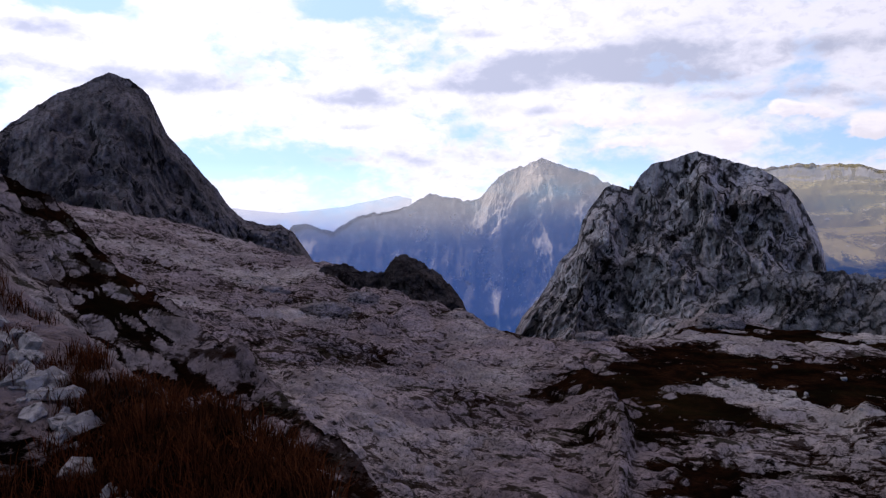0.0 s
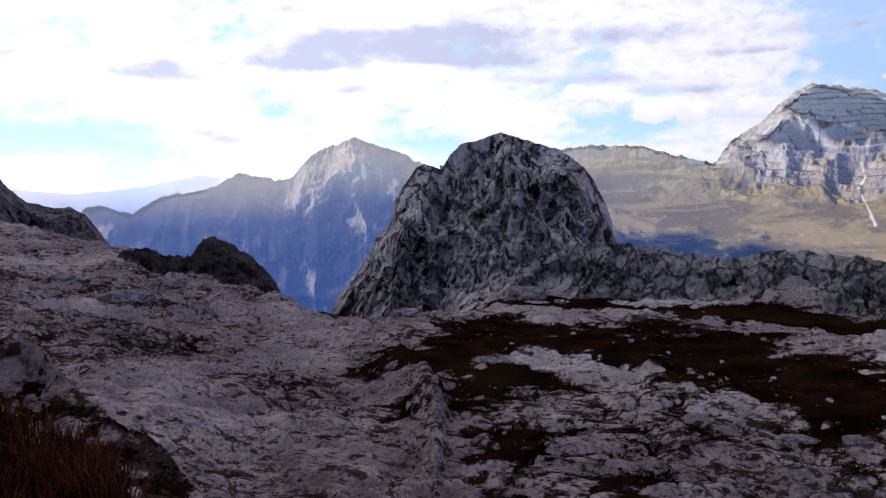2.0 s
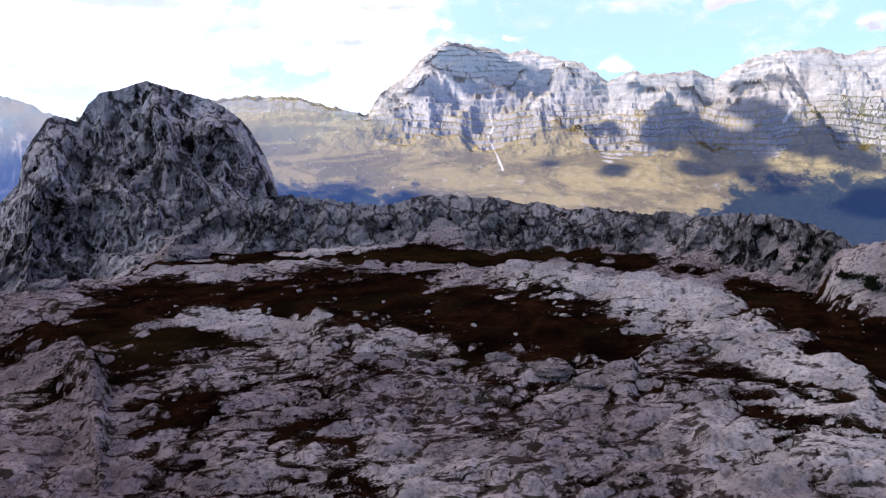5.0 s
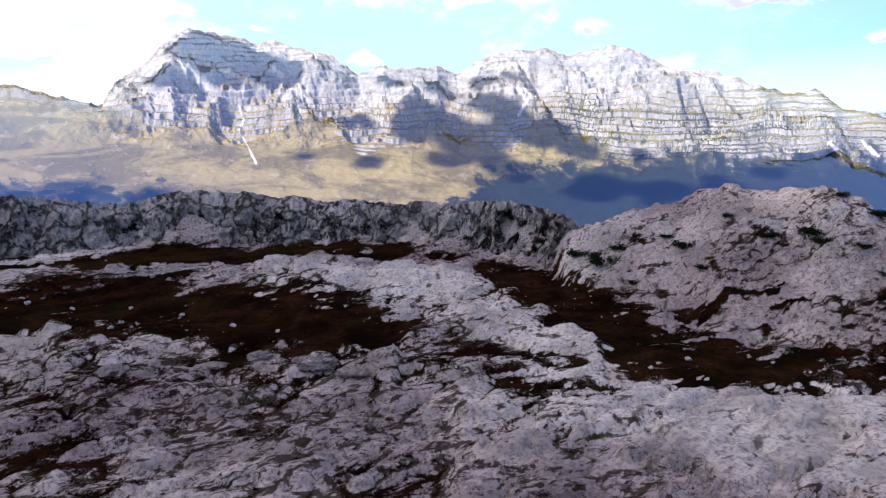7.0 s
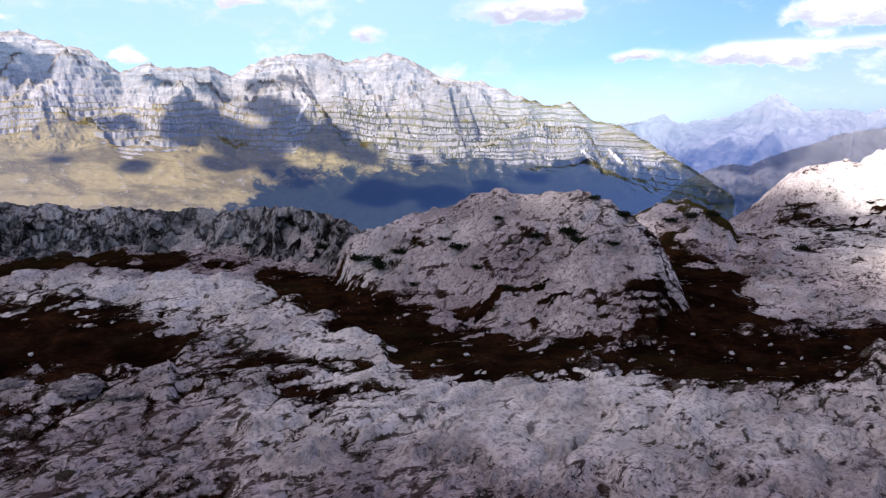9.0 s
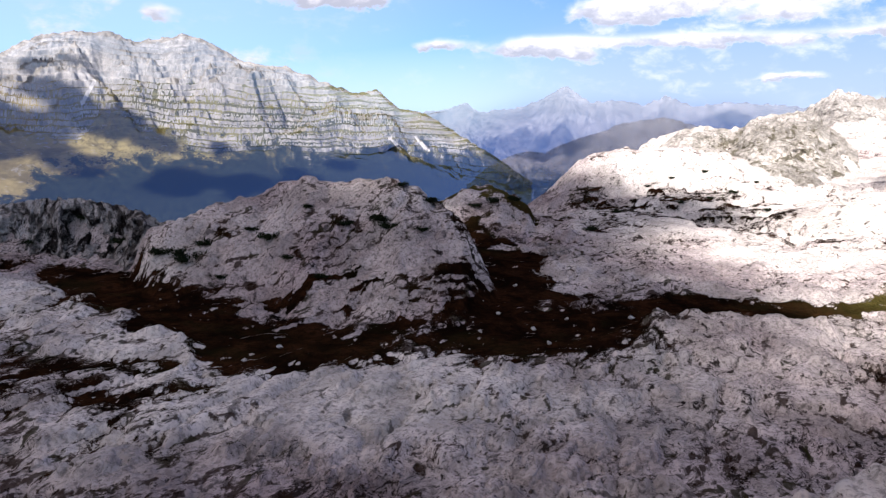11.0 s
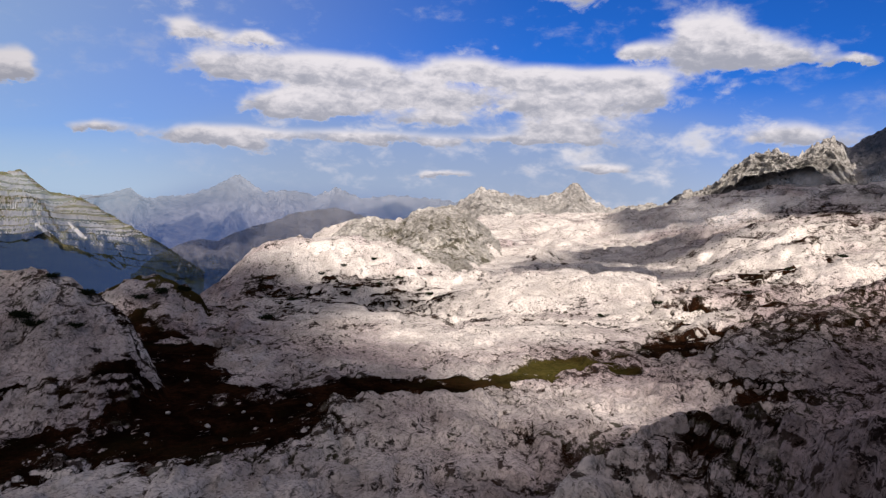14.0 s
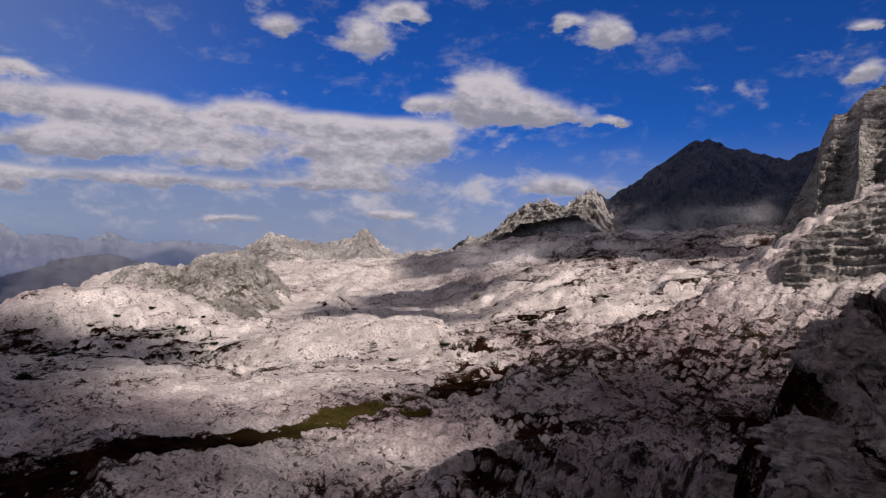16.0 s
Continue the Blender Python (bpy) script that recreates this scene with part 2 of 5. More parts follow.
def finish(n, color, rough=0.9, bump=None, strength=0.5, distance=0.3, through=0.0):
    out = n.add("ShaderNodeOutputMaterial")
    b = n.add("ShaderNodeBsdfPrincipled")
    n.put(b.inputs["Base Color"], color)
    n.put(b.inputs["Roughness"], rough)
    n.put(b.inputs["Specular IOR Level"], 0.0)
    if bump is not None:
        k = n.add("ShaderNodeBump")
        n.put(k.inputs["Strength"], strength)
        n.put(k.inputs["Distance"], distance)
        n.put(k.inputs["Height"], bump)
        n.put(b.inputs["Normal"], k.outputs[0])
    # sky shown through half-clear far rock stands in for haze; also thins mist
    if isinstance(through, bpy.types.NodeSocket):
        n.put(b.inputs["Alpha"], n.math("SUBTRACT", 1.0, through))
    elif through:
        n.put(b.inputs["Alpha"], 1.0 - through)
    n.put(out.inputs[0], b.outputs[0])


def coords(n, sx=1.0, sy=1.0, sz=1.0):
    return n.vec("MULTIPLY", n.add("ShaderNodeTexCoord").outputs["Object"], (sx, sy, sz))


def limestone_color(n, p, wave, pale=(0.50, 0.475, 0.475), dark=(0.016, 0.013, 0.012), joints=0.5, sound=None, along=0.8, rise=1.8, chips=0.0):
    """Grey limestone: stained at a large scale, broken by dark joints and pits at small ones."""
    warp = n.add("ShaderNodeTexNoise")
    n.put(warp.inputs["Vector"], p)
    n.put(warp.inputs["Scale"], 0.35 / wave)
    n.put(warp.inputs["Detail"], 4.0)
    wp = n.vec("ADD", p, n.vec("SCALE", n.vec("SUBTRACT", warp.outputs["Color"], (0.5, 0.5, 0.5)), scale=4.0 * wave))
    stain = n.noise(p, 0.09 / wave, 6.0, 0.62)
    grain = n.noise(p, 1.5 / wave, 6.0, 0.7, 0.4)
    bedded = n.combine(n.math("MULTIPLY", n.vec("DOT_PRODUCT", wp, (0.906, -0.423, 0.0)), along), n.vec("DOT_PRODUCT", wp, (0.423, 0.906, 0.0)),
                       n.math("MULTIPLY", n.vec("DOT_PRODUCT", wp, (0.0, 0.0, 1.0)), rise))
    pits = n.noise(bedded, 0.42 / wave, 8.0, 0.72, 0.4)
    block = n.add("ShaderNodeTexVoronoi", feature="DISTANCE_TO_EDGE")
    n.put(block.inputs["Vector"], bedded)
    n.put(block.inputs["Scale"], 0.30 / wave)
    crack = n.ramp(n.math("ADD", block.outputs[0], n.math("MULTIPLY", n.math("SUBTRACT", grain, 0.5), 0.22)), 0.0, 0.12, 1.0, 0.0)
    c = n.mix(n.ramp(stain, 0.34, 0.66), tuple(0.6 * v for v in pale), pale)
    c = n.mix(n.ramp(grain, 0.36, 0.56, 0.85, 0.0), c, tuple(0.34 * v for v in pale))
    c = n.mix(n.math("MULTIPLY", crack, joints), c, dark)
    broken = n.ramp(n.noise(p, 0.05 / wave, 4.0, 0.6, 0.6), 0.36, 0.62, -0.055, 0.045)
    pits = n.math("SUBTRACT", pits, broken)
    if sound is not None:
        pits = n.math("ADD", pits, n.math("MULTIPLY", sound, 0.075))
    # pits coloured nearly black, the shade inside them included
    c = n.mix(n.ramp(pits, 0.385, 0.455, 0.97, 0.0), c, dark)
    if chips:
        chip = n.noise(bedded, 2.1 / wave, 6.0, 0.7, 0.4)
        if sound is not None:
            chip = n.math("ADD", chip, n.math("MULTIPLY", sound, 0.085))
        c = n.mix(n.ramp(n.math("SUBTRACT", chip, n.math("MULTIPLY", broken, 0.8)), 0.37, 0.46, chips, 0.0), c, tuple(1.6 * v for v in dark))
        pits = n.math("ADD", pits, n.math("MULTIPLY", chip, 0.22))
    height = n.math("ADD", n.math("MULTIPLY", pits, 1.0), n.math("SUBTRACT", n.math("MULTIPLY", grain, 0.3), n.math("MULTIPLY", crack, 0.25)))
    return c, grain, height


def ground_material():
    m, n = material("karst_ground")
    p = coords(n)
    c, grain, height = limestone_color(n, p, 1.3, joints=0.08, sound=n.attr("sound"), along=0.42, chips=1.0)
    pale, turf, green = n.attr("pale"), n.attr("turf"), n.attr("green")
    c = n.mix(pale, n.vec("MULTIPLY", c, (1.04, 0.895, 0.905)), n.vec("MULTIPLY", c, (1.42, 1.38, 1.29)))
    # slab creases darkened in the colour: soil, and the shade of the clefts
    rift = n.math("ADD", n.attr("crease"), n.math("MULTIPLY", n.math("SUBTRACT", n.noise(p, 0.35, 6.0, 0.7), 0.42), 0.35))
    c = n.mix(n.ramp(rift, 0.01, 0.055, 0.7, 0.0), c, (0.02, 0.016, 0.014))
    fine = n.noise(p, 0.8, 7.0, 0.72, 0.5)
    broad = n.noise(p, 0.09, 7.0, 0.68, 0.4)
    brown = n.mix(n.ramp(broad, 0.38, 0.66), (0.005, 0.0024, 0.0017), (0.034, 0.0135, 0.0065))
    brown = n.mix(n.ramp(fine, 0.40, 0.70), brown, (0.005, 0.0034, 0.0022))
    brown = n.mix(n.ramp(n.noise(p, 0.055, 4.0, 0.6, 0.5), 0.52, 0.68, 0.0, 0.45), brown, (0.012, 0.011, 0.0045))
    grass = n.mix(n.ramp(fine, 0.3, 0.7), (0.030, 0.030, 0.008), (0.085, 0.068, 0.020))
    soil = n.mix(green, brown, grass)
    fleck = n.noise(n.vec("MULTIPLY", p, (1.0, 1.0, 1.6)), 2.4, 5.0, 0.72, 0.6)
    edge = n.math("ADD", turf, n.math("ADD", n.math("MULTIPLY", n.math("SUBTRACT", fine, 0.5), 0.8), n.math("MULTIPLY", n.math("SUBTRACT", fleck, 0.5), 1.5)))
    mask = n.ramp(edge, 0.40, 0.62)
    # tufts and moss in every joint of the rock
    strewn = n.combine(n.vec("DOT_PRODUCT", p, (0.906 * 0.55, -0.423 * 0.55, 0.0)), n.vec("DOT_PRODUCT", p, (0.423, 0.906, 0.0)), n.vec("DOT_PRODUCT", p, (0.0, 0.0, 1.6)))
    tuft = n.noise(strewn, 0.42, 6.0, 0.66, 0.6)
    tuft = n.math("ADD", tuft, n.math("SUBTRACT", n.math("MULTIPLY", turf, 0.16), n.math("MULTIPLY", pale, 0.05)))
    tuft = n.math("ADD", tuft, n.math("MULTIPLY", n.math("SUBTRACT", n.noise(p, 0.035, 3.0, 0.6), 0.5), 0.30))
    moss = n.mix(n.ramp(n.noise(p, 0.11, 3.0), 0.45, 0.62), (0.030, 0.017, 0.012), (0.026, 0.024, 0.010))
    c = n.mix(n.ramp(tuft, 0.52, 0.60, 0.0, 0.9), c, moss)
    finish(n, n.mix(mask, c, soil), 0.92, height, n.math("SUBTRACT", 1.0, n.math("MULTIPLY", pale, 0.4)), 1.5)
    return m


def cliff_material(name, wave, pale, dark, through=0.0, strata=0.0, meadow=None, joints=0.5, rise=1.8, along=0.8, chips=0.0):
    m, n = material(name)
    p = coords(n)
    c, grain, height = limestone_color(n, p, wave, pale, dark, joints, None, along, rise, chips)
    if strata:
        bands = n.noise(n.vec("MULTIPLY", p, (0.10, 0.10, 1.0)), strata, 5.0, 0.65, 0.6)
        c = n.mix(n.ramp(bands, 0.40, 0.54, 0.8, 0.0), c, tuple(0.3 * v for v in pale))
    if meadow:
        fine = n.noise(n.vec("MULTIPLY", p, (1.0, 1.0, 2.6)), 0.005, 8.0, 0.72, 0.6)
        edge = n.math("ADD", n.attr("meadow"), n.math("MULTIPLY", n.math("SUBTRACT", fine, 0.5), 1.9))
        tone = n.ramp(n.noise(n.vec("MULTIPLY", p, (1.0, 1.0, 2.0)), 0.003, 7.0, 0.68, 1.0), 0.42, 0.58)
        tint = n.mix(tone, meadow, tuple(0.42 * v for v in meadow))
        c = n.mix(n.ramp(edge, 0.42, 0.62), c, tint)
        c = n.mix(n.ramp(n.math("ADD", n.attr("forest"), n.math("MULTIPLY", n.math("SUBTRACT", n.noise(p, 0.0022, 6.0, 0.65, 0.5), 0.5), 2.6)), 0.4, 0.6), c, (0.030, 0.042, 0.032))
        scree = n.ramp(n.math("MULTIPLY", n.attr("scree"), n.ramp(fine, 0.4, 0.62)), 0.3, 0.6, 0.0, 0.7)
        c = n.mix(scree, c, tuple(1.15 * v for v in pale))
    finish(n, c, 0.95, height, 1.0, 1.3 * wave, through)
    return m


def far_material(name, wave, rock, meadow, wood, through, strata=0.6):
    """A far limestone range: beds and gullies in the rock, pastures and woods below."""
    m, n = material(name)
    p = coords(n)
    broad = n.noise(p, 0.0021, 6.0, 0.62, 0.4)
    fine = n.noise(p, 0.8 / wave, 8.0, 0.74, 0.3)
    ribs = n.noise(n.vec("MULTIPLY", p, (1.0, 1.0, 0.32)), 0.0095, 8.0, 0.70, 0.5)
    beds = n.noise(n.vec("ADD", n.vec("MULTIPLY", p, (0.035, 0.035, 1.0)), n.vec("SCALE", (0.0, 0.0, 1.0), scale=n.math("MULTIPLY", broad, 120.0))), 0.030, 6.0, 0.68)
    c = n.mix(n.ramp(broad, 0.36, 0.62), tuple(0.62 * v for v in rock), rock)
    c = n.mix(n.ramp(fine, 0.38, 0.56, 0.75, 0.0), c, tuple(0.32 * v for v in rock))
    c = n.mix(n.ramp(ribs, 0.34, 0.54, 0.42, 0.0), c, tuple(0.42 * v for v in rock))
    c = n.mix(n.ramp(beds, 0.42, 0.52, strata, 0.0), c, tuple(0.28 * v for v in rock))
    edge = n.math("ADD", n.attr("meadow"), n.math("ADD", n.math("MULTIPLY", n.math("SUBTRACT", broad, 0.5), 1.6), n.math("MULTIPLY", n.math("SUBTRACT", fine, 0.5), 1.0)))
    field = n.noise(n.vec("MULTIPLY", p, (0.6, 0.6, 2.4)), 0.0042, 7.0, 0.66, 0.8)
    grass = n.mix(n.ramp(field, 0.38, 0.60), tuple(0.62 * v for v in meadow), meadow)
    grass = n.mix(n.ramp(fine, 0.52, 0.66, 0.0, 0.5), grass, tuple(0.8 * v for v in rock))
    c = n.mix(n.ramp(edge, 0.40, 0.66), c, grass)
    trees = n.math("ADD", n.attr("forest"), n.math("ADD", n.math("MULTIPLY", n.math("SUBTRACT", ribs, 0.5), 1.3), n.math("MULTIPLY", n.math("SUBTRACT", fine, 0.5), 0.8)))
    c = n.mix(n.ramp(trees, 0.42, 0.56), c, n.mix(n.ramp(fine, 0.35, 0.65), tuple(0.6 * v for v in wood), wood))
    scree = n.ramp(n.math("MULTIPLY", n.attr("scree"), n.ramp(fine, 0.40, 0.62)), 0.3, 0.6, 0.0, 0.6)
    c = n.mix(scree, c, tuple(1.1 * v for v in rock))
    height = n.math("ADD", fine, n.math("MULTIPLY", ribs, 1.5))
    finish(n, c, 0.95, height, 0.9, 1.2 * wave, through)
    return m


def range_material(name, rock, meadow, wood):
    """The range across the valley: pale beds with dark risers, tawny pastures, woods, scree."""
    m, n = material(name)
    p = coords(n)
    broad = n.noise(p, 0.0026, 6.0, 0.62, 0.4)
    fine = n.noise(p, 0.022, 8.0, 0.72, 0.3)
    field = n.noise(n.vec("MULTIPLY", p, (0.6, 0.6, 2.4)), 0.0050, 8.0, 0.66, 0.8)
    ledge, grassy, wooded, loose = n.attr("ledge"), n.attr("meadow"), n.attr("forest"), n.attr("scree")
    c = n.mix(n.ramp(broad, 0.36, 0.62), tuple(0.66 * v for v in rock), rock)
    c = n.mix(n.ramp(fine, 0.38, 0.56, 0.7, 0.0), c, tuple(0.36 * v for v in rock))
    # risers darkened in the colour to draw bright and dark bed lines
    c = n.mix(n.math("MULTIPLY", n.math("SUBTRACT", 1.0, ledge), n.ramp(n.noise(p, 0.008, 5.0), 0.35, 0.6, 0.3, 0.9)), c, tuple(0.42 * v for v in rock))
    edge = n.math("ADD", grassy, n.math("ADD", n.math("MULTIPLY", n.math("SUBTRACT", broad, 0.5), 0.7), n.math("MULTIPLY", n.math("SUBTRACT", fine, 0.5), 0.9)))
    grass = n.mix(n.ramp(field, 0.40, 0.58), tuple(0.50 * v for v in meadow), meadow)
    grass = n.mix(n.math("MULTIPLY", n.attr("green"), 0.75), grass, n.mix(n.ramp(field, 0.40, 0.58), (0.035, 0.042, 0.020), (0.085, 0.088, 0.042)))
    grass = n.mix(n.ramp(fine, 0.55, 0.68, 0.0, 0.45), grass, tuple(0.8 * v for v in rock))
    c = n.mix(n.ramp(edge, 0.40, 0.62), c, grass)
    copse = n.noise(p, 0.11, 6.0, 0.7)
    trees = n.math("ADD", wooded, n.math("ADD", n.math("MULTIPLY", n.math("SUBTRACT", field, 0.5), 0.5), n.math("MULTIPLY", n.math("SUBTRACT", copse, 0.5), 1.3)))
    c = n.mix(n.ramp(trees, 0.26, 0.78), c, n.mix(n.ramp(copse, 0.35, 0.65), tuple(0.5 * v for v in wood), tuple(1.5 * v for v in wood)))
    c = n.mix(n.ramp(n.math("ADD", loose, n.math("MULTIPLY", n.math("SUBTRACT", fine, 0.5), 0.8)), 0.38, 0.62, 0.0, 0.9), c, tuple(1.25 * v for v in rock))
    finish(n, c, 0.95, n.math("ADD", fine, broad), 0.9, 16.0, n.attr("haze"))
    return m


M_GROUND = ground_material()
M_DOME = cliff_material("dome_rock", 3.4, (0.80, 0.75, 0.745), (0.010, 0.008, 0.008), joints=0.85, rise=0.42, chips=0.6)
M_WALL = cliff_material("wall_rock", 2.5, (0.57, 0.535, 0.525), (0.010, 0.008, 0.008), joints=0.8, rise=0.8, chips=0.6)
# peak in cloud shadow: part of that shade lies in the base colour
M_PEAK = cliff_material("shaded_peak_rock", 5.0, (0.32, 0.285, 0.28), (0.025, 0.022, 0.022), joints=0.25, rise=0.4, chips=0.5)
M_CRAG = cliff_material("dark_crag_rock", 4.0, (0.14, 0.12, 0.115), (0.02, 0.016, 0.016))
M_STRATA = cliff_material("bedded_rock", 3.0, (0.62, 0.59, 0.55), (0.03, 0.026, 0.022), 0.0, 0.30, joints=0.15, rise=3.5, along=0.3)
# cloud shade put into the dark bluish base, some haze into the see-through share
M_SUMMIT = cliff_material("shaded_summit_rock", 9.0, (0.13, 0.125, 0.135), (0.05, 0.05, 0.05), 0.16, joints=0.2, rise=0.6)
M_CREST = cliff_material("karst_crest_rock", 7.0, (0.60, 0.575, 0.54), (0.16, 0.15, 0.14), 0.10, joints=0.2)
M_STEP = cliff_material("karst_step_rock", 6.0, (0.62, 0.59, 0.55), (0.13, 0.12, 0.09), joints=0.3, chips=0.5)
# far ranges: haze put in by see-through rock, bluish in some
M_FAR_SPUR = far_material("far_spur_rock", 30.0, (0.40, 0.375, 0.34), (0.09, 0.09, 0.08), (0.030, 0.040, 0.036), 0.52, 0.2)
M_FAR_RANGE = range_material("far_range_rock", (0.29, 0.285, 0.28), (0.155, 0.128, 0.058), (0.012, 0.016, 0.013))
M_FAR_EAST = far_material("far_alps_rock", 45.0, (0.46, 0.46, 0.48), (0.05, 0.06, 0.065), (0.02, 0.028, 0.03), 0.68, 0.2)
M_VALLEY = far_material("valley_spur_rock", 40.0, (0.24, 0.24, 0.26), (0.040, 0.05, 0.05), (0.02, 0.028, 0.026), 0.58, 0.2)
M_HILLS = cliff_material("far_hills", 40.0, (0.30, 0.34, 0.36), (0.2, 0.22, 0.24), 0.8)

# ---------------------------------------------------------------- mesh helpers


def grid_mesh(name, X, Y, Z, mat, attrs=None, wrap=False):
    """A quad sheet from 2D arrays of places."""
    rows, cols = X.shape
    me = bpy.data.meshes.new(name)
    co = np.stack([X, Y, Z], -1).reshape(-1, 3).astype(np.float32)
    i = np.arange(rows * cols).reshape(rows, cols)
    j = np.roll(i, -1, axis=1) if wrap else None
    if wrap:
        quads = np.stack([i[:-1], j[:-1], j[1:], i[1:]], -1).reshape(-1, 4)
    else:
        quads = np.stack([i[:-1, :-1], i[:-1, 1:], i[1:, 1:], i[1:, :-1]], -1).reshape(-1, 4)
    me.vertices.add(len(co))
    me.vertices.foreach_set("co", co.ravel())
    me.loops.add(quads.size)
    me.loops.foreach_set("vertex_index", quads.ravel().astype(np.int32))
    me.polygons.add(len(quads))
    me.polygons.foreach_set("loop_start", np.arange(0, quads.size, 4, dtype=np.int32))
    me.update(calc_edges=True)
    me.polygons.foreach_set("use_smooth", np.ones(len(quads), bool))
    for key, values in (attrs or {}).items():
        a = me.attributes.new(key, "FLOAT", "POINT")
        a.data.foreach_set("value", np.ascontiguousarray(values, dtype=np.float32).ravel())
    me.materials.append(mat)
    me.update()
    return new(name, me)


# ---------------------------------------------------------------- the ground
def ridge(az, r, rows, front, back, wf, wb, ends=3.0):
    """Height of a ridge whose crest runs through (bearing, elevation from the eye, distance), with rounded sides."""
    a, e, d = np.array(rows, float).T
    rc = np.interp(az, a, d)
    zc = EYE + rc * np.tan(np.radians(np.interp(az, a, e)))
    off = r - rc
    fall = np.where(off < 0, front * (np.sqrt(off * off + wf * wf) - wf), back * (np.sqrt(off * off + wb * wb) - wb))
    out = np.maximum(np.maximum(a[0] - az, az - a[-1]), 0.0)
    return zc - fall - (out / ends) ** 2 * 30.0


def patch(az, r, a, d, wa, wd):
    return np.exp(-(((az - a) / wa) ** 2 + ((r - d) / wd) ** 2))


def strip(x, y, rows, full=1.0):
    """1 on a band that follows (bearing, distance, half width), falling to 0 at twice its width."""
    best = np.zeros_like(x)
    pts = [(d * math.sin(radians(a)), d * math.cos(radians(a)), w) for a, d, w in rows]
    for (x0, y0, w0), (x1, y1, w1) in zip(pts, pts[1:]):
        dx, dy = x1 - x0, y1 - y0
        t = np.clip(((x - x0) * dx + (y - y0) * dy) / (dx * dx + dy * dy), 0, 1)
        dist = np.hypot(x - x0 - t * dx, y - y0 - t * dy) / (w0 + t * (w1 - w0))
        best = np.maximum(best, 1.5 - dist)
    return np.clip(best, 0, 1.3) * full


HOLLOWS = (   # turf filled hollows of the basin: bearing, distance, half width
    ((13, 205, 13), (19, 250, 22), (27, 240, 29), (33, 224, 29), (39.5, 196, 24), (46, 176, 18), (52, 158, 10)),
    ((15, 190, 7), (20, 180, 9)),
    ((18, 144, 4), (21, 138, 4)),
    ((22, 318, 10), (28, 308, 15), (36, 300, 17), (43, 294, 17), (52, 282, 13), (58, 264, 6)),
    ((8, 345, 16), (14, 330, 14), (20, 322, 9)),
    ((62, 245, 10), (66, 208, 15), (69.5, 187, 15), (72.6, 163, 17), (76, 150, 17), (81, 147, 13), (86.5, 158, 5)),
    ((60, 142, 4), (67, 140, 4)),
    ((64, 125, 5), (70, 124, 6)),
    ((92.2, 300, 8), (94.0, 250, 12), (94.8, 200, 16), (94.2, 165, 18), (95.5, 146, 16), (99, 158, 20), (103, 176, 19), (107, 188, 14), (111, 196, 9)),
    ((107, 178, 5), (114, 190, 7), (119, 206, 8), (124, 220, 9), (127, 232, 6)),
    ((90, 345, 10), (94, 345, 12), (97, 330, 7)),
    ((103, 420, 3), (107, 445, 4), (111, 440, 3)),
    ((105, 380, 3), (109, 400, 4), (113, 392, 2.5)),
    ((99, 350, 3), (103, 365, 3)),
    ((74.5, 192, 3), (78, 188, 4), (82, 190, 3)),
    ((84, 180, 4), (87, 178, 4)),
    ((-30, 7.6, 1.8), (-23, 8.2, 2.6), (-16, 7.0, 2.4), (-11, 5.8, 1.6)),
    ((-31, 3.6, 1.2), (-22, 3.8, 1.2), (-15, 4.2, 1.3)),
    ((-31, 64, 3), (-24, 58, 4), (-16, 46, 3), (-9, 38, 3)),
    ((-31, 89, 5), (-27, 84, 6), (-24, 78, 5), (-19.5, 70, 5), (-15, 61, 4), (-10, 52, 4), (-5, 45, 3)),
)


STREAKS = (   # brush along the benches of the sunlit plateau: bearing, elevation, half width
    ((105.5, -4.6, 5), (107.5, -5.0, 9), (109.5, -6.2, 6)),
    ((103.5, -6.4, 4), (106.5, -6.8, 6), (109.5, -7.0, 5)),
    ((110.5, -5.0, 4), (112.0, -6.0, 7), (112.8, -7.6, 4)),
    ((100.5, -5.4, 4), (102.5, -6.6, 8), (103.5, -8.4, 5)),
    ((119.0, -7.8, 2.5), (121.0, -8.2, 3)),
    ((127.5, -10.4, 3), (130.5, -9.4, 6), (133.0, -8.0, 4)),
    ((130.0, -8.2, 3), (133.5, -6.6, 4), (137.0, -5.4, 4)),
    ((134.0, -5.0, 3), (138.0, -3.4, 4)),
    ((140.0, -3.0, 4), (144.5, -2.4, 5)),
    ((122.0, -3.8, 4), (126.0, -3.2, 5)),
    ((107.0, -1.6, 5), (109.5, -2.2, 8)),
    ((112.5, -1.2, 5), (115.0, -1.6, 8)),
)


def meet(az, el):
    """Distance at which the line from the eye meets the even ground."""
    r = np.geomspace(60.0, 1500.0, 400)[None, :]
    a = np.full_like(r, az)
    z = ground_height(a, r, r * np.sin(np.radians(a)), r * np.cos(np.radians(a)), False)
    under = z > EYE + r * math.tan(radians(el))
    return float(r[0, int(np.argmax(under[0]))]) if under.any() else 700.0


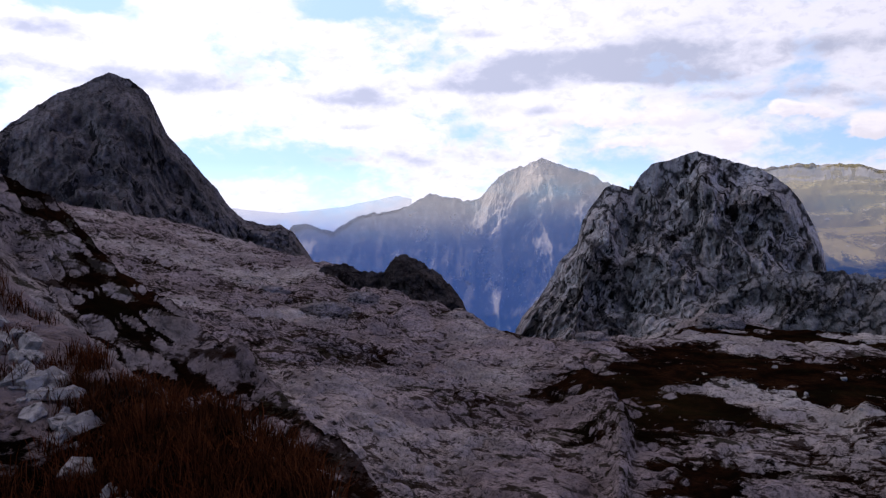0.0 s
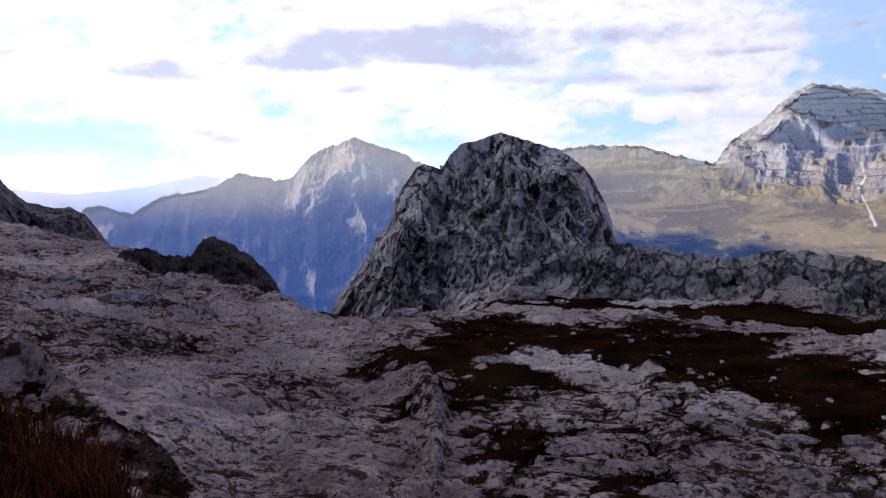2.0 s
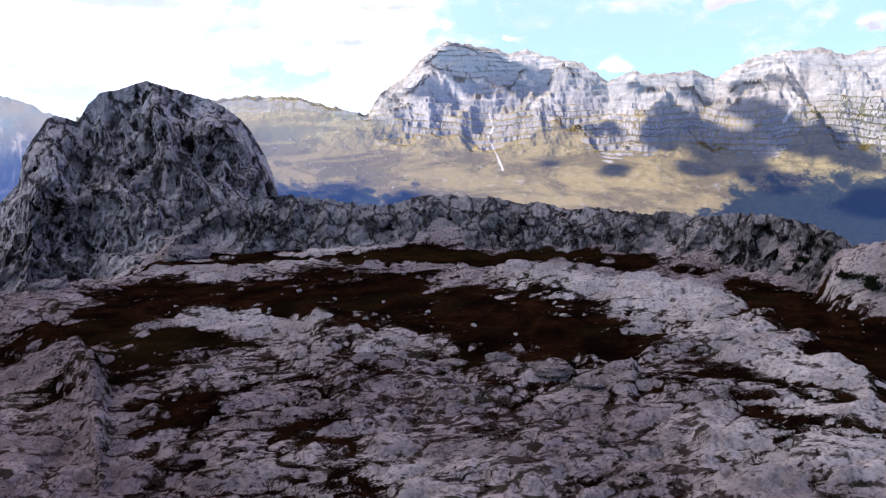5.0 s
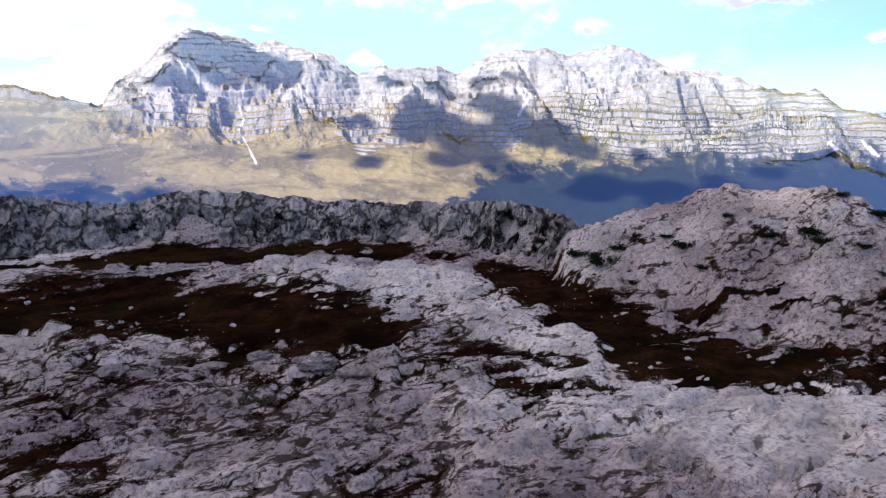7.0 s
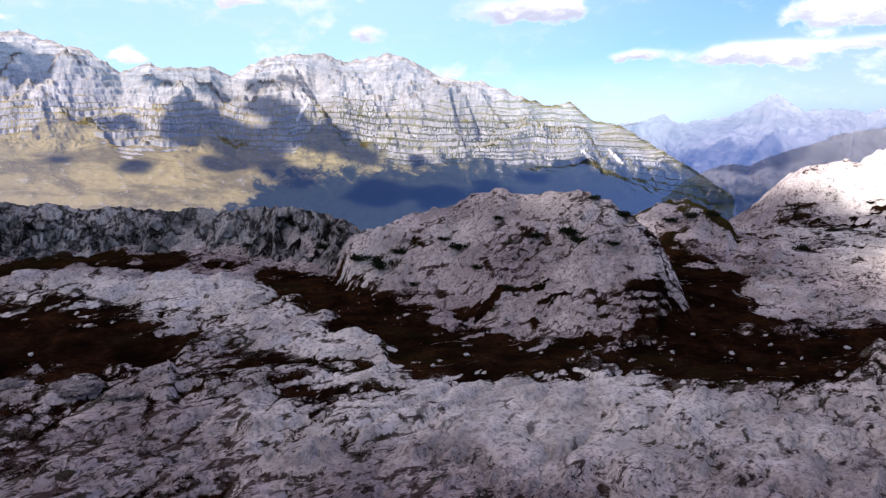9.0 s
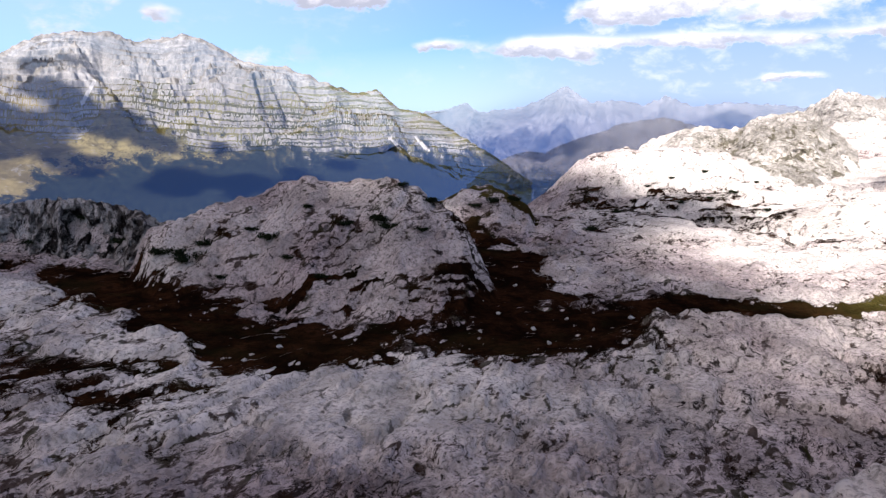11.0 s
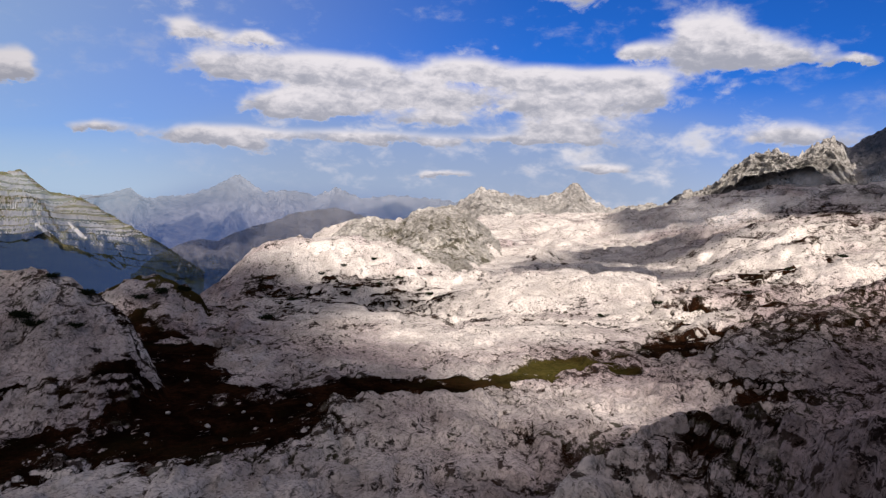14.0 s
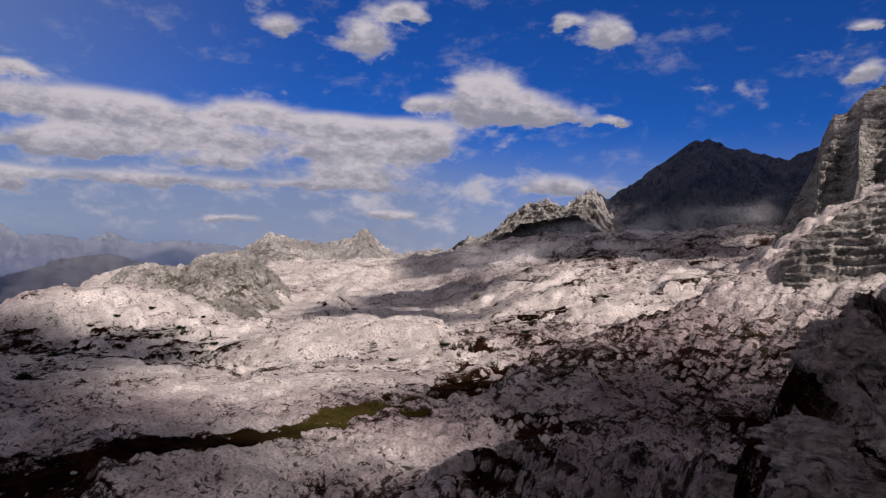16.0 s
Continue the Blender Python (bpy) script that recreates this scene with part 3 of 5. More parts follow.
def turf_masks(az, r, x, y, crease):
    wx = x + 0.06 * r * fbm(x, y, 0 * x + 70, 26.0, 3, 0.6) + 0.018 * r * fbm(x, y, 0 * x + 75, 6.0, 3, 0.6)
    wy = y + 0.06 * r * fbm(x, y, 0 * x + 80, 26.0, 3, 0.6) + 0.018 * r * fbm(x, y, 0 * x + 85, 6.0, 3, 0.6)
    turf = np.zeros_like(x)
    for rows in (((69, 206, 4), (74, 203, 5), (79, 199, 5), (84, 196, 4)), ((71, 226, 2.5), (77, 221, 3), (82, 216, 2.5)), ((80, 208, 2.5), (86, 204, 3))):
        turf = np.maximum(turf, strip(wx, wy, rows, 0.42))
    for rows in STREAKS:
        turf = np.maximum(turf, strip(wx, wy, [(a, meet(a, e), 2.3 * w) for a, e, w in rows], 0.68))
    for rows in HOLLOWS:
        turf = np.maximum(turf, strip(wx, wy, rows, 0.5 if rows[0][0] == -31 and rows[0][1] > 50 else 0.62 if rows[0][2] < 6 and rows[0][0] < 70 else 1.14))
    green = np.maximum(np.maximum(patch(az, r, 123, 222, 6, 22), 0.9 * patch(az, r, 93.0, 345, 4, 30)), 0.03 * patch(az, r, 80, 150, 9, 12))
    green = np.maximum(green, 0.12 * np.maximum(patch(az, r, 40, 296, 16, 12), patch(az, r, 17, 188, 4, 22)))
    hollow = smooth(turf, 0.3, 1.1)
    n1 = fbm(x, y, 0 * x, 34.0, 4, 0.55)
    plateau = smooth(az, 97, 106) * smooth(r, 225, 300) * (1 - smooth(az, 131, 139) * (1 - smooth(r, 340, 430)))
    lush = np.interp(az, (-36, -5, 15, 28, 45, 60, 100, 118, 130, 136, 165), (0.24, 0.16, 0.14, 0.16, 0.10, 0.0, -0.10, -0.02, 0.14, 0.54, 0.56)) * smooth(r, 20, 80) - 0.30 * patch(az, r, 157, 340, 7, 110)
    lush = lush + 0.26 * patch(az, r, 49, 116, 13, 34) + 0.14 * patch(az, r, 79, 205, 10, 34) + 0.12 * patch(az, r, 25, 165, 14, 30) + 0.34 * patch(az, r, 39, 150, 8, 26) + 0.26 * patch(az, r, 51, 138, 11, 22) + 0.16 * patch(az, r, 12, 120, 10, 40)
    turf = turf + 0.55 * n1 * (1 - hollow) + lush - 0.28 * plateau + 0.36 * (1 - smooth(crease, 0.0, 0.13)) - 0.13 + 0.10 * smooth(az, 5, 14) * (1 - smooth(az, 48, 62)) * (1 - smooth(r, 150, 200))
    pale = 0.32 + 0.75 * fbm(x, y, 0 * x + 55, 60.0, 4, 0.55)
    # paler and darker patches of ground, set by bearing and distance
    for a, d, wa, wd, s in ((54, 200, 13, 34, 0.55), (82, 205, 12, 50, -0.05), (84, 115, 20, 28, 0.35), (128, 70, 12, 50, 0.4), (94, 122, 14, 26, 0.35), (66, 118, 10, 28, 0.35), (80, 118, 16, 26, 0.25), (90, 215, 6, 24, -0.15), (50, 205, 10, 24, 0.35), (105, 150, 14, 25, 0.1), (40, 335, 22, 18, 0.3), (3, 220, 12, 70, 0.05), (-18, 300, 14, 300, -0.3), (0, 220, 14, 90, -0.3), (8, 110, 12, 40, -0.2), (145, 230, 12, 110, -0.4), (150, 40, 16, 50, -0.25), (156, 330, 7, 110, 0.5), (-18, 50, 16, 45, -0.25)):
        pale = pale + s * patch(az, r, a, d, wa, wd)
    # plateau colour made paler, less so beyond 680 m under the summit
    scree = smooth(az, 128, 134) * smooth(r, 680, 780)
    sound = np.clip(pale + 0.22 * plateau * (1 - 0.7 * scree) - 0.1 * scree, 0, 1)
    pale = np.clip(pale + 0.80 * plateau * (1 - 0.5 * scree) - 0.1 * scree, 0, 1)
    turf = turf + 0.04 * scree
    turf = turf + 1.5 * smooth(r, 440, 520) * (1 - smooth(az, 92, 100)) * smooth(az, -6, 0)
    return turf, green, pale, sound, hollow


def ground_height(az, r, x, y, rough=True, crease=None):
    # near hillside on which the camera stands, falling into the basin
    steep_az = (-180, -120, -60, -40, -30.6, -27, -23.9, -19.5, -14.8, -9.8, -4.6, 0, 20, 60, 90, 119, 126.7, 133.3, 145, 151.8, 155.3, 158.7, 161, 170, 180)
    steep_el = (20, 20, 14, 8, 3.6, 0.5, -2.7, -7.3, -11.2, -15.6, -20.6, -25, -33, -35, -33, -24.2, -17.6, -13.1, -12.7, -12.4, -5.9, -1.9, -0.6, 8, 20)
    edge_r = (160, 160, 140, 110, 95, 90, 84, 76, 66, 56, 48, 42, 36, 34, 36, 66, 78, 90, 60, 42, 36, 40, 44, 60, 160)
    g = np.tan(np.radians(np.interp(az, steep_az, steep_el)))
    re = np.interp(az, steep_az, edge_r)
    t = np.clip(r / re, 0, 1)
    near = (g + EYE / re) * np.minimum(r, re) - 0.75 * np.maximum(r - re, 0) - np.interp(az, (120, 142, 165, 180), (0.60, 0.85, 0.85, 0.60)) * re * t * (1 - t)
    floor = np.interp(az, (-40, -25, -12, 0, 15, 60, 110, 130, 150, 165), (-22, -26, -38, -46, -46, -45, -44, -44, -38, -30))
    drop = np.interp(az, (-40, -12, 0, 8, 30, 68, 90, 100, 165), (900, 560, 430, 440, 400, 330, 330, 380, 2300))
    floor = floor - 0.17 * np.clip(r - 275, 0, 160) * smooth(az, -4, 3) * (1 - smooth(az, 14, 20)) - 0.5 * np.maximum(r - drop, 0)
    floor = np.maximum(floor, -900 - 0.02 * r)
    z = smax(floor, near, 5.0)
    # talus under the shaded peak, and the rim of the basin
    z = smax(z, ridge(az, r, ((-40, 2.5, 640), (-26.4, 0.3, 640), (-19, -1.2, 620), (-14, -2.7, 560), (-9.7, -4.1, 470)), 0.09, 0.5, 60, 10, 4), 6)
    z = smax(z, ridge(az, r, ((-10, -4.6, 420), (-8, -5.7, 410), (-3.7, -7.1, 380), (1.6, -7.7, 360), (5.1, -9.2, 335), (6.4, -9.6, 330)), 0.16, 0.5, 25, 10, 3), 4)
    z = smax(z, ridge(az, r, ((-6, -8.6, 285), (0.1, -8.5, 285), (5.6, -9.5, 262), (10.3, -11.0, 222), (13.5, -14.2, 165)), 0.16, 0.45, 30, 10, 2.5), 3)
    # the shelf behind the rock wall
    z = smax(z, ridge(az, r, ((19.8, -7.0, 352), (22.4, -5.2, 352), (28.1, -4.7, 352), (35, -5.6, 347), (39, -5.0, 338), (46, -5.9, 330), (56.8, -6.5, 312), (63.7, -6.6, 284), (68.7, -8.3, 258)),
                    1.2, 0.35, 4, 20, 2.5), 2.0)
    # light slabs in the middle of the basin
    z = smax(z, ridge(az, r, ((34, -10.6, 240), (42.5, -10.0, 238), (48.5, -9.7, 232), (52.7, -10.5, 222), (59.2, -11.4, 210), (63.6, -12.8, 190), (70.3, -16.2, 155)), 0.10, 0.5, 12, 8, 3), 2.5)
    z = smax(z, ridge(az, r, ((30, -13.0, 190), (40, -14.6, 168), (48, -16.4, 150), (54, -17.5, 140)), 0.2, 0.3, 8, 8, 3), 2)
    # the rounded hill
    z = smax(z, ridge(az, r, ((68.7, -7.9, 240), (72.4, -6.7, 240), (76.1, -6.0, 240), (77.8, -5.0, 240), (79.4, -4.5, 238), (81, -5.0, 235), (83.7, -5.3, 230), (86.3, -4.9, 226),
                              (87.6, -5.6, 222), (89.6, -6.7, 215), (91.5, -8.4, 208), (92.8, -11, 200), (94.5, -14.5, 190)), 0.50, 0.4, 10, 14, 3.0), 3)
    z = smax(z, ridge(az, r, ((60, -22, 112), (80, -20.5, 118), (92, -18.8, 128), (100, -17.6, 138), (106, -14.6, 158), (112, -13.6, 172), (117, -13.6, 176)), 0.22, 0.4, 10, 9, 5), 3)
    # the sunlit karst plateau, step behind step
    z = smax(z, ridge(az, r, ((88.5, -7.2, 345), (91, -5.6, 345), (93.5, -5.2, 345), (96, -6.4, 335)), 0.25, 0.4, 12, 14, 1.5), 3)
    z = smax(z, ridge(az, r, ((95, -8.0, 400), (98.1, -5.5, 470), (99.8, -4.1, 500), (102, -3.4, 520), (106.7, -2.9, 530), (110, -3.0, 530), (114, -3.6, 520), (119, -4.8, 500)), 0.26, 0.35, 30, 40, 2.5), 6)
    z = smax(z, ridge(az, r, ((110, -9.5, 330), (113, -7.0, 375), (115, -5.9, 395), (118, -5.0, 410), (121, -4.75, 415), (124.5, -4.8, 415), (127, -5.0, 410), (130, -5.9, 395), (132.5, -7.8, 370)), 0.30, 0.5, 28, 20, 1.8), 4)
    z = smax(z, ridge(az, r, ((98, -11.2, 232), (101, -10.6, 245), (106, -11.0, 238), (112, -11.6, 228)), 0.3, 0.3, 12, 12, 2), 3)
    z = smax(z, ridge(az, r, ((105.5, -2.2, 820), (106.9, -1.0, 820), (109.2, -0.6, 820), (110.7, -1.1, 800), (112.2, 0.0, 840), (114.2, 0.5, 860), (116, 0.1, 860), (118, -1.6, 820), (122, -2.8, 760)), 0.28, 0.35, 20, 25, 2), 6)
    z = smax(z, ridge(az, r, ((112, -0.6, 1500), (120, 0.2, 1450), (126.4, 0.2, 1400), (131, 0.9, 1350), (136, 2.0, 1350), (142, 2.6, 1350), (155, 3.0, 1350)), 0.10, 0.4, 60, 20, 4), 12)
    z = smax(z, ridge(az, r, ((129.3, -5.9, 430), (133.6, -3.8, 520), (137, -1.1, 600), (139.5, 0.0, 620), (142.8, 0.4, 640), (145.7, -0.4, 600), (146.9, 0.5, 620), (149.6, 0.7, 640), (153, 1.4, 640)), 0.22, 0.4, 25, 25, 3), 6)
    # slope climbing toward the bedded cliff
    z = smax(z, ridge(az, r, ((128, -12.6, 200), (131.2, -11.3, 215), (135.4, -8.4, 245), (139.6, -5.7, 275), (143.8, -3.8, 300), (147.7, -2.2, 320), (151.6, -0.2, 345), (155.9, 2.5, 380), (160.8, 5.0, 420), (170, 9, 420)), 0.34, 0.4, 25, 20, 4), 4)
    # grassy bank close by
    z = smax(z, ridge(az, r, ((-33, -3.5, 17), (-27.6, -7.6, 14), (-24.1, -10.6, 12), (-20.4, -12.9, 10), (-16.5, -15.2, 8.5), (-14.4, -16.9, 7.6), (-11.1, -19.5, 6.6), (-8.5, -21.3, 6)), 0.25, 0.6, 1.5, 1.2, 4), 0.3)
    if not rough:
        return z
    # rounded slabs parted by sharp creases, bedding running across the slope
    u, v = x * 0.906 - y * 0.423, (y * 0.906 + x * 0.423) * 1.8
    wob = 2.5 * fbm(x, y, 0 * x + 90, 16.0, 2)
    b1 = np.abs(perlin((u + 2 * wob) / 30.0, (v + 2 * wob) / 30.0, 0 * u + 4.2))
    b2 = np.abs(perlin((u + wob) / 11.0, (v + wob) / 11.0, 0 * u + 8.4))
    b3 = np.abs(perlin((u + wob) / 4.4, (v - wob) / 4.4, 0 * u + 1.4))
    b4 = np.abs(perlin(u / 1.7, v / 1.7, 0 * u + 6.4))
    b5 = np.abs(perlin(u / 0.6, v / 0.6, 0 * u + 2.4))
    far = smooth(r, 90, 260)
    slab = 1 - 0.74 * smooth(az, 97, 106) * smooth(r, 205, 260) * (1 - smooth(az, 140, 150))
    z = z + smooth(r, 40, 140) * (1.6 * fbm(x, y, 0 * x, 55.0, 2, 0.5) + (2.6 + 1.6 * far) * (b1 - 0.22))
    z = z + smooth(r, 12, 50) * (2.4 + 1.0 * far) * slab * (b2 - 0.22)
    z = z + (0.25 + 0.75 * smooth(r, 8, 26)) * slab * (1.25 * (b3 - 0.22) + 0.5 * (b4 - 0.22)) + 0.16 * (b5 - 0.2)
    east = smooth(az, 95, 105)
    z = z + 9.0 * fbm(x, y, 0 * x + 31, 170.0, 4, 0.5) * smooth(r, 300, 800) * (0.3 + 0.7 * east)
    b0 = np.abs(perlin(u / 105 + 0.06 * wob, v / 1.8 / 190, 0 * x + 5))
    z = z + 26.0 * (b0 - 0.2) * smooth(r, 230, 420) * east
    b9 = np.abs(perlin(u / 30 + 0.1 * wob, v / 1.8 / 62, 0 * x + 15))
    z = z + 6.5 * (b9 - 0.2) * smooth(r, 230, 380) * east
    west = (1 - smooth(az, 6, 18)) * smooth(r, 100, 200) * (1 - smooth(r, 330, 420))
    z = z + west * (9.0 * (b0 - 0.2) + 5.0 * (b9 - 0.2))
    # ribs that run down the near slope at the start of the turn
    near_w = (1 - smooth(az, -12, 4)) * smooth(r, 9, 24) * (1 - smooth(r, 92, 118)) * smooth(az, -40, -34)
    along, across = 0.77 * x - 0.64 * y, 0.64 * x + 0.77 * y
    d1 = np.abs(perlin(along / 17.0 + 0.1 * wob, across / 4.6 + 0.12 * wob, 0 * x + 12.5))
    d2 = np.abs(perlin(along / 5.0 + 0.2 * wob, across / 1.7 + 0.2 * wob, 0 * x + 14.5))
    z = z + near_w * (3.4 * (d1 - 0.2) + 1.4 * (d2 - 0.2))
    # bedding steps
    step = 2.1
    q = (z + 1.5 * fbm(x, y, 0 * x + 3, 60.0, 2) + 0.05 * x) / step
    z = z + 0.5 * step * (smooth(q - np.floor(q), 0.55, 1.0) - (q - np.floor(q))) * smooth(r, 30, 90)
    q = (z + 5.0 * fbm(x, y, 0 * x + 13, 120.0, 3) + 0.10 * y) / 6.5
    z = z + 4.2 * (smooth(q - np.floor(q), 0.5, 1.0) - (q - np.floor(q))) * smooth(r, 260, 400) * east
    # beds that run up the slope under the cliff
    up = smooth(az, 125, 132) * smooth(r, 100, 150) * (1 - smooth(r, 420, 520)) * (1 - smooth(az, 166, 172))
    s1 = np.abs(perlin((x + 0.35 * y) / 9.0 + 0.5 * wob, y / 22.0 + 0.2 * wob, 0 * x + 3.3))
    s2 = np.abs(perlin((x + 0.2 * y) / 3.2 + 0.5 * wob, y / 8.0 + 0.3 * wob, 0 * x + 7.7))
    z = z + up * (3.4 * (s1 - 0.2) + 1.6 * (s2 - 0.2))
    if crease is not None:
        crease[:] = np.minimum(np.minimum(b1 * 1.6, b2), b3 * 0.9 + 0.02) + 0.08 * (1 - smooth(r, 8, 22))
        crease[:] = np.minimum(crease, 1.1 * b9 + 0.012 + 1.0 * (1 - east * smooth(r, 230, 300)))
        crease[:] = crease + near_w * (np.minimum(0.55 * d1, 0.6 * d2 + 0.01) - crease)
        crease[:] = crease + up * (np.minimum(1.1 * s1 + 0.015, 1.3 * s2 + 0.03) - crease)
    return z


def build_ground():
    az = np.concatenate([np.arange(-36.0, 166.0, 0.18), np.arange(166.0, 324.0, 2.0)])
    az = np.where(az > 180, az - 360, az)
    r = np.concatenate([np.geomspace(0.004, 0.6, 18, endpoint=False), np.geomspace(0.6, 12, 70, endpoint=False), np.geomspace(12, 70, 210, endpoint=False), np.geomspace(70, 520, 430, endpoint=False),
                        np.geomspace(520, 1700, 170, endpoint=False), np.geomspace(1700, 4950, 40)])
    A, Rr = np.meshgrid(az, r)
    X, Y = Rr * np.sin(np.radians(A)), Rr * np.cos(np.radians(A))
    crease = np.zeros_like(X)
    Z = ground_height(A, Rr, X, Y, True, crease)
    turf, green, pale, sound, hollow = turf_masks(A, Rr, X, Y, crease)
    steep = np.abs(np.gradient(Z, axis=0) / np.gradient(Rr, axis=0))
    bluff = smooth(A, 124, 134) * (1 - smooth(A, 172, 178)) * (1 - smooth(Rr, 80, 120))
    # far end of the bluff: its deep shade is put in as dark turf
    bluff_shade = bluff * smooth(A, 145, 152)
    turf = turf - 0.9 * smooth(steep, 0.45, 1.0) * smooth(Rr, 20, 60) * (1 - bluff_shade) + 0.36 * bluff_shade
    # turf evens out the rock under it
    Z = Z + (ground_height(A, Rr, X, Y, False) - 0.6 * smooth(Rr, 20, 80) - Z) * 0.75 * hollow
    # broken faces of the near bluff
    out = bluff * smooth(Rr, 7, 20) * (1.1 * fbm(X, Y, 1.6 * Z, 5.0, 5, 0.6) + 0.35 * fbm(X, Y, 3 * Z, 1.2, 3, 0.6))
    X, Y, Z = X - out * np.sin(np.radians(A)), Y - out * np.cos(np.radians(A)), Z + 0.25 * out
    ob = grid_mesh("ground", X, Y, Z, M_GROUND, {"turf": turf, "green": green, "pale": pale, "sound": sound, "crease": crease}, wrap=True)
    tagged(ob, "grey fissured limestone karst with brown turf hollows", "ground", kind="structure")
    return ob


build_ground()


# ---------------------------------------------------------------- mountains
def mountain(name, label, mat, crest, dist, base_el, front, back, bulge=1.6, rug=10.0, wave=60.0, upright=2.5, jag=0.0,
             n_az=400, n_v=110, meadow=None, beds=(0.0, 1.0), calm=0.0, woods=-2.0, spines=(), category="mountain", kind="structure"):
    """A massif: its crest through (bearing, elevation from the eye), a front and a back flank, carved by gullies and beds."""
    a, e = np.array(crest, float).T
    az = np.linspace(a[0], a[-1], n_az)
    r0 = np.interp(az, *np.array(dist, float).T) if np.ndim(dist) else np.full(n_az, float(dist))
    zc = EYE + r0 * np.tan(np.radians(np.interp(az, a, e)))
    zb = EYE + r0 * np.tan(np.radians(np.interp(az, *np.array(base_el, float).T) if np.ndim(base_el) else base_el))
    v = np.linspace(-1, 1, n_v)
    v = np.sign(v) * np.abs(v) ** 1.15                # -1 front foot, 0 crest, 1 back foot
    V, AZ = np.meshgrid(v, az, indexing="ij")
    R0, ZC = np.broadcast_to(r0, V.shape), np.broadcast_to(zc, V.shape)
    depth = np.where(V < 0, front, back)
    H = np.maximum(ZC - zb, 2.0)
    Rr = R0 + np.sign(V) * depth * (np.abs(V) ** bulge) * (0.35 + 0.65 * np.clip(H / H.max(), 0, 1))
    Z = zb + H * (1 - np.abs(V))
    X, Y = Rr * np.sin(np.radians(AZ)), Rr * np.cos(np.radians(AZ))
    wob = wave * 0.35 * fbm(X + 900, Y, Z, wave * 1.3, 2)
    n1 = 0.55 - 2.2 * np.abs(perlin((X + wob) / wave, (Y + wob) / wave, Z / upright / wave)) + 0.5 * fbm(X, Y, Z / upright, wave * 0.6, 4, 0.55, True)
    n2 = fbm(X + 300, Y, Z / upright, wave * 0.28, 4, 0.62, True)
    body = smooth(np.abs(V), 0.0, 0.22)
    push = rug * (n1 * (0.10 + 0.90 * body) + 0.45 * n2 * (0.25 + 0.75 * body)) * (1 - calm * smooth(np.abs(V), 0.38, 0.7))
    amount, thick = beds
    if amount:
        q = (Z + 0.3 * thick * fbm(X, Y, Z, wave, 3) + 0.04 * X) / thick
        push = push + (1 - calm * smooth(np.abs(V), 0.3, 0.5)) * amount * (smooth(q - np.floor(q), 0.0, 0.75) - smooth(q - np.floor(q), 0.8, 1.0)) * (0.4 + 0.6 * body)
    # aretes and buttresses that stand out from the face: bearing at the crest and at the foot, half width, amount
    for a0, a1, half, out in spines:
        line = a0 + (a1 - a0) * np.abs(V) + 0.35 * half * fbm(X, Y, Z, wave * 1.5, 3)
        push = push + out * np.exp(-np.abs(AZ - line) / half) * smooth(np.abs(V), 0.0, 0.45) * (V < 0)
    Rr2 = Rr - np.where(V <= 0, 1, -1) * push
    Z = Z + 0.2 * push * body + jag * (fbm(X, Y, 0 * X, wave * 0.35, 4, 0.6, True) - 0.6) * (1 - smooth(np.abs(V), 0, 0.3))
    X, Y = Rr2 * np.sin(np.radians(AZ)), Rr2 * np.cos(np.radians(AZ))
    attrs = None
    if meadow:
        lo, hi = meadow
        wood_line = np.interp(AZ, *np.array(woods, float).T) if np.ndim(woods) else woods
        el = np.degrees(np.arctan2(Z - EYE, Rr2))
        gully = 1 - smooth(np.abs(perlin((X + 0.5 * wob) / wave * 2.2, (Y + 0.5 * wob) / wave * 2.2, 0.15 * Z / wave)), 0.0, 0.13)
        drop = np.interp(AZ, (72, 90), (0.0, 4.5))
        attrs = {"meadow": smooth(-el - drop, -hi, -lo), "forest": smooth(-el, -wood_line, -wood_line + 2.2), "scree": gully * smooth(-el, -hi - 1.0, -hi + 0.5) * (1 - smooth(-el, -lo - 1.5, -lo + 1.0))}
    ob = grid_mesh(name, X, Y, Z, mat, attrs)
    return tagged(ob, label, category, kind=kind)


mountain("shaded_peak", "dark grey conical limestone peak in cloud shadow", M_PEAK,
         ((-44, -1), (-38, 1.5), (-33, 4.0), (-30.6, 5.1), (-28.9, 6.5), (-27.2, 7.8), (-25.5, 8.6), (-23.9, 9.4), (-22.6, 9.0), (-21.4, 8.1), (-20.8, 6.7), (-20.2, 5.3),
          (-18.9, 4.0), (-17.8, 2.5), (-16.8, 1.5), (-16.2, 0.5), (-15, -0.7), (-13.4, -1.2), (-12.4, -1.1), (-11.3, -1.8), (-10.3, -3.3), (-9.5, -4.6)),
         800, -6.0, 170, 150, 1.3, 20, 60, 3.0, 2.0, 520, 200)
mountain("rock_dome", "steep grey limestone dome with dark vertical fissures", M_DOME,
         ((5.6, -10), (6.1, -8.8), (7, -7.5), (7.9, -5.9), (8.9, -4.0), (10.2, -2.5), (10.6, -0.8), (11.4, 0.5), (12.2, 1.6), (12.8, 1.9), (13.7, 1.6), (14.1, 1.4),
          (14.7, 2.4), (15.5, 3.3), (17.4, 3.8), (18.7, 4.2), (19.8, 3.8), (21.3, 3.4), (22.8, 3.0), (23.9, 2.3), (25, 1.4), (25.7, 0.5), (26.5, -1.1), (27, -2.6), (27.3, -4.1), (27.6, -8)),
         430, -10.5, 75, 80, 1.9, 17.0, 36, 2.6, 1.0, 800, 300, spines=((12.6, 9.0, 1.4, 14), (19.0, 17.5, 1.6, 10), (23.2, 24.4, 1.2, 9)))
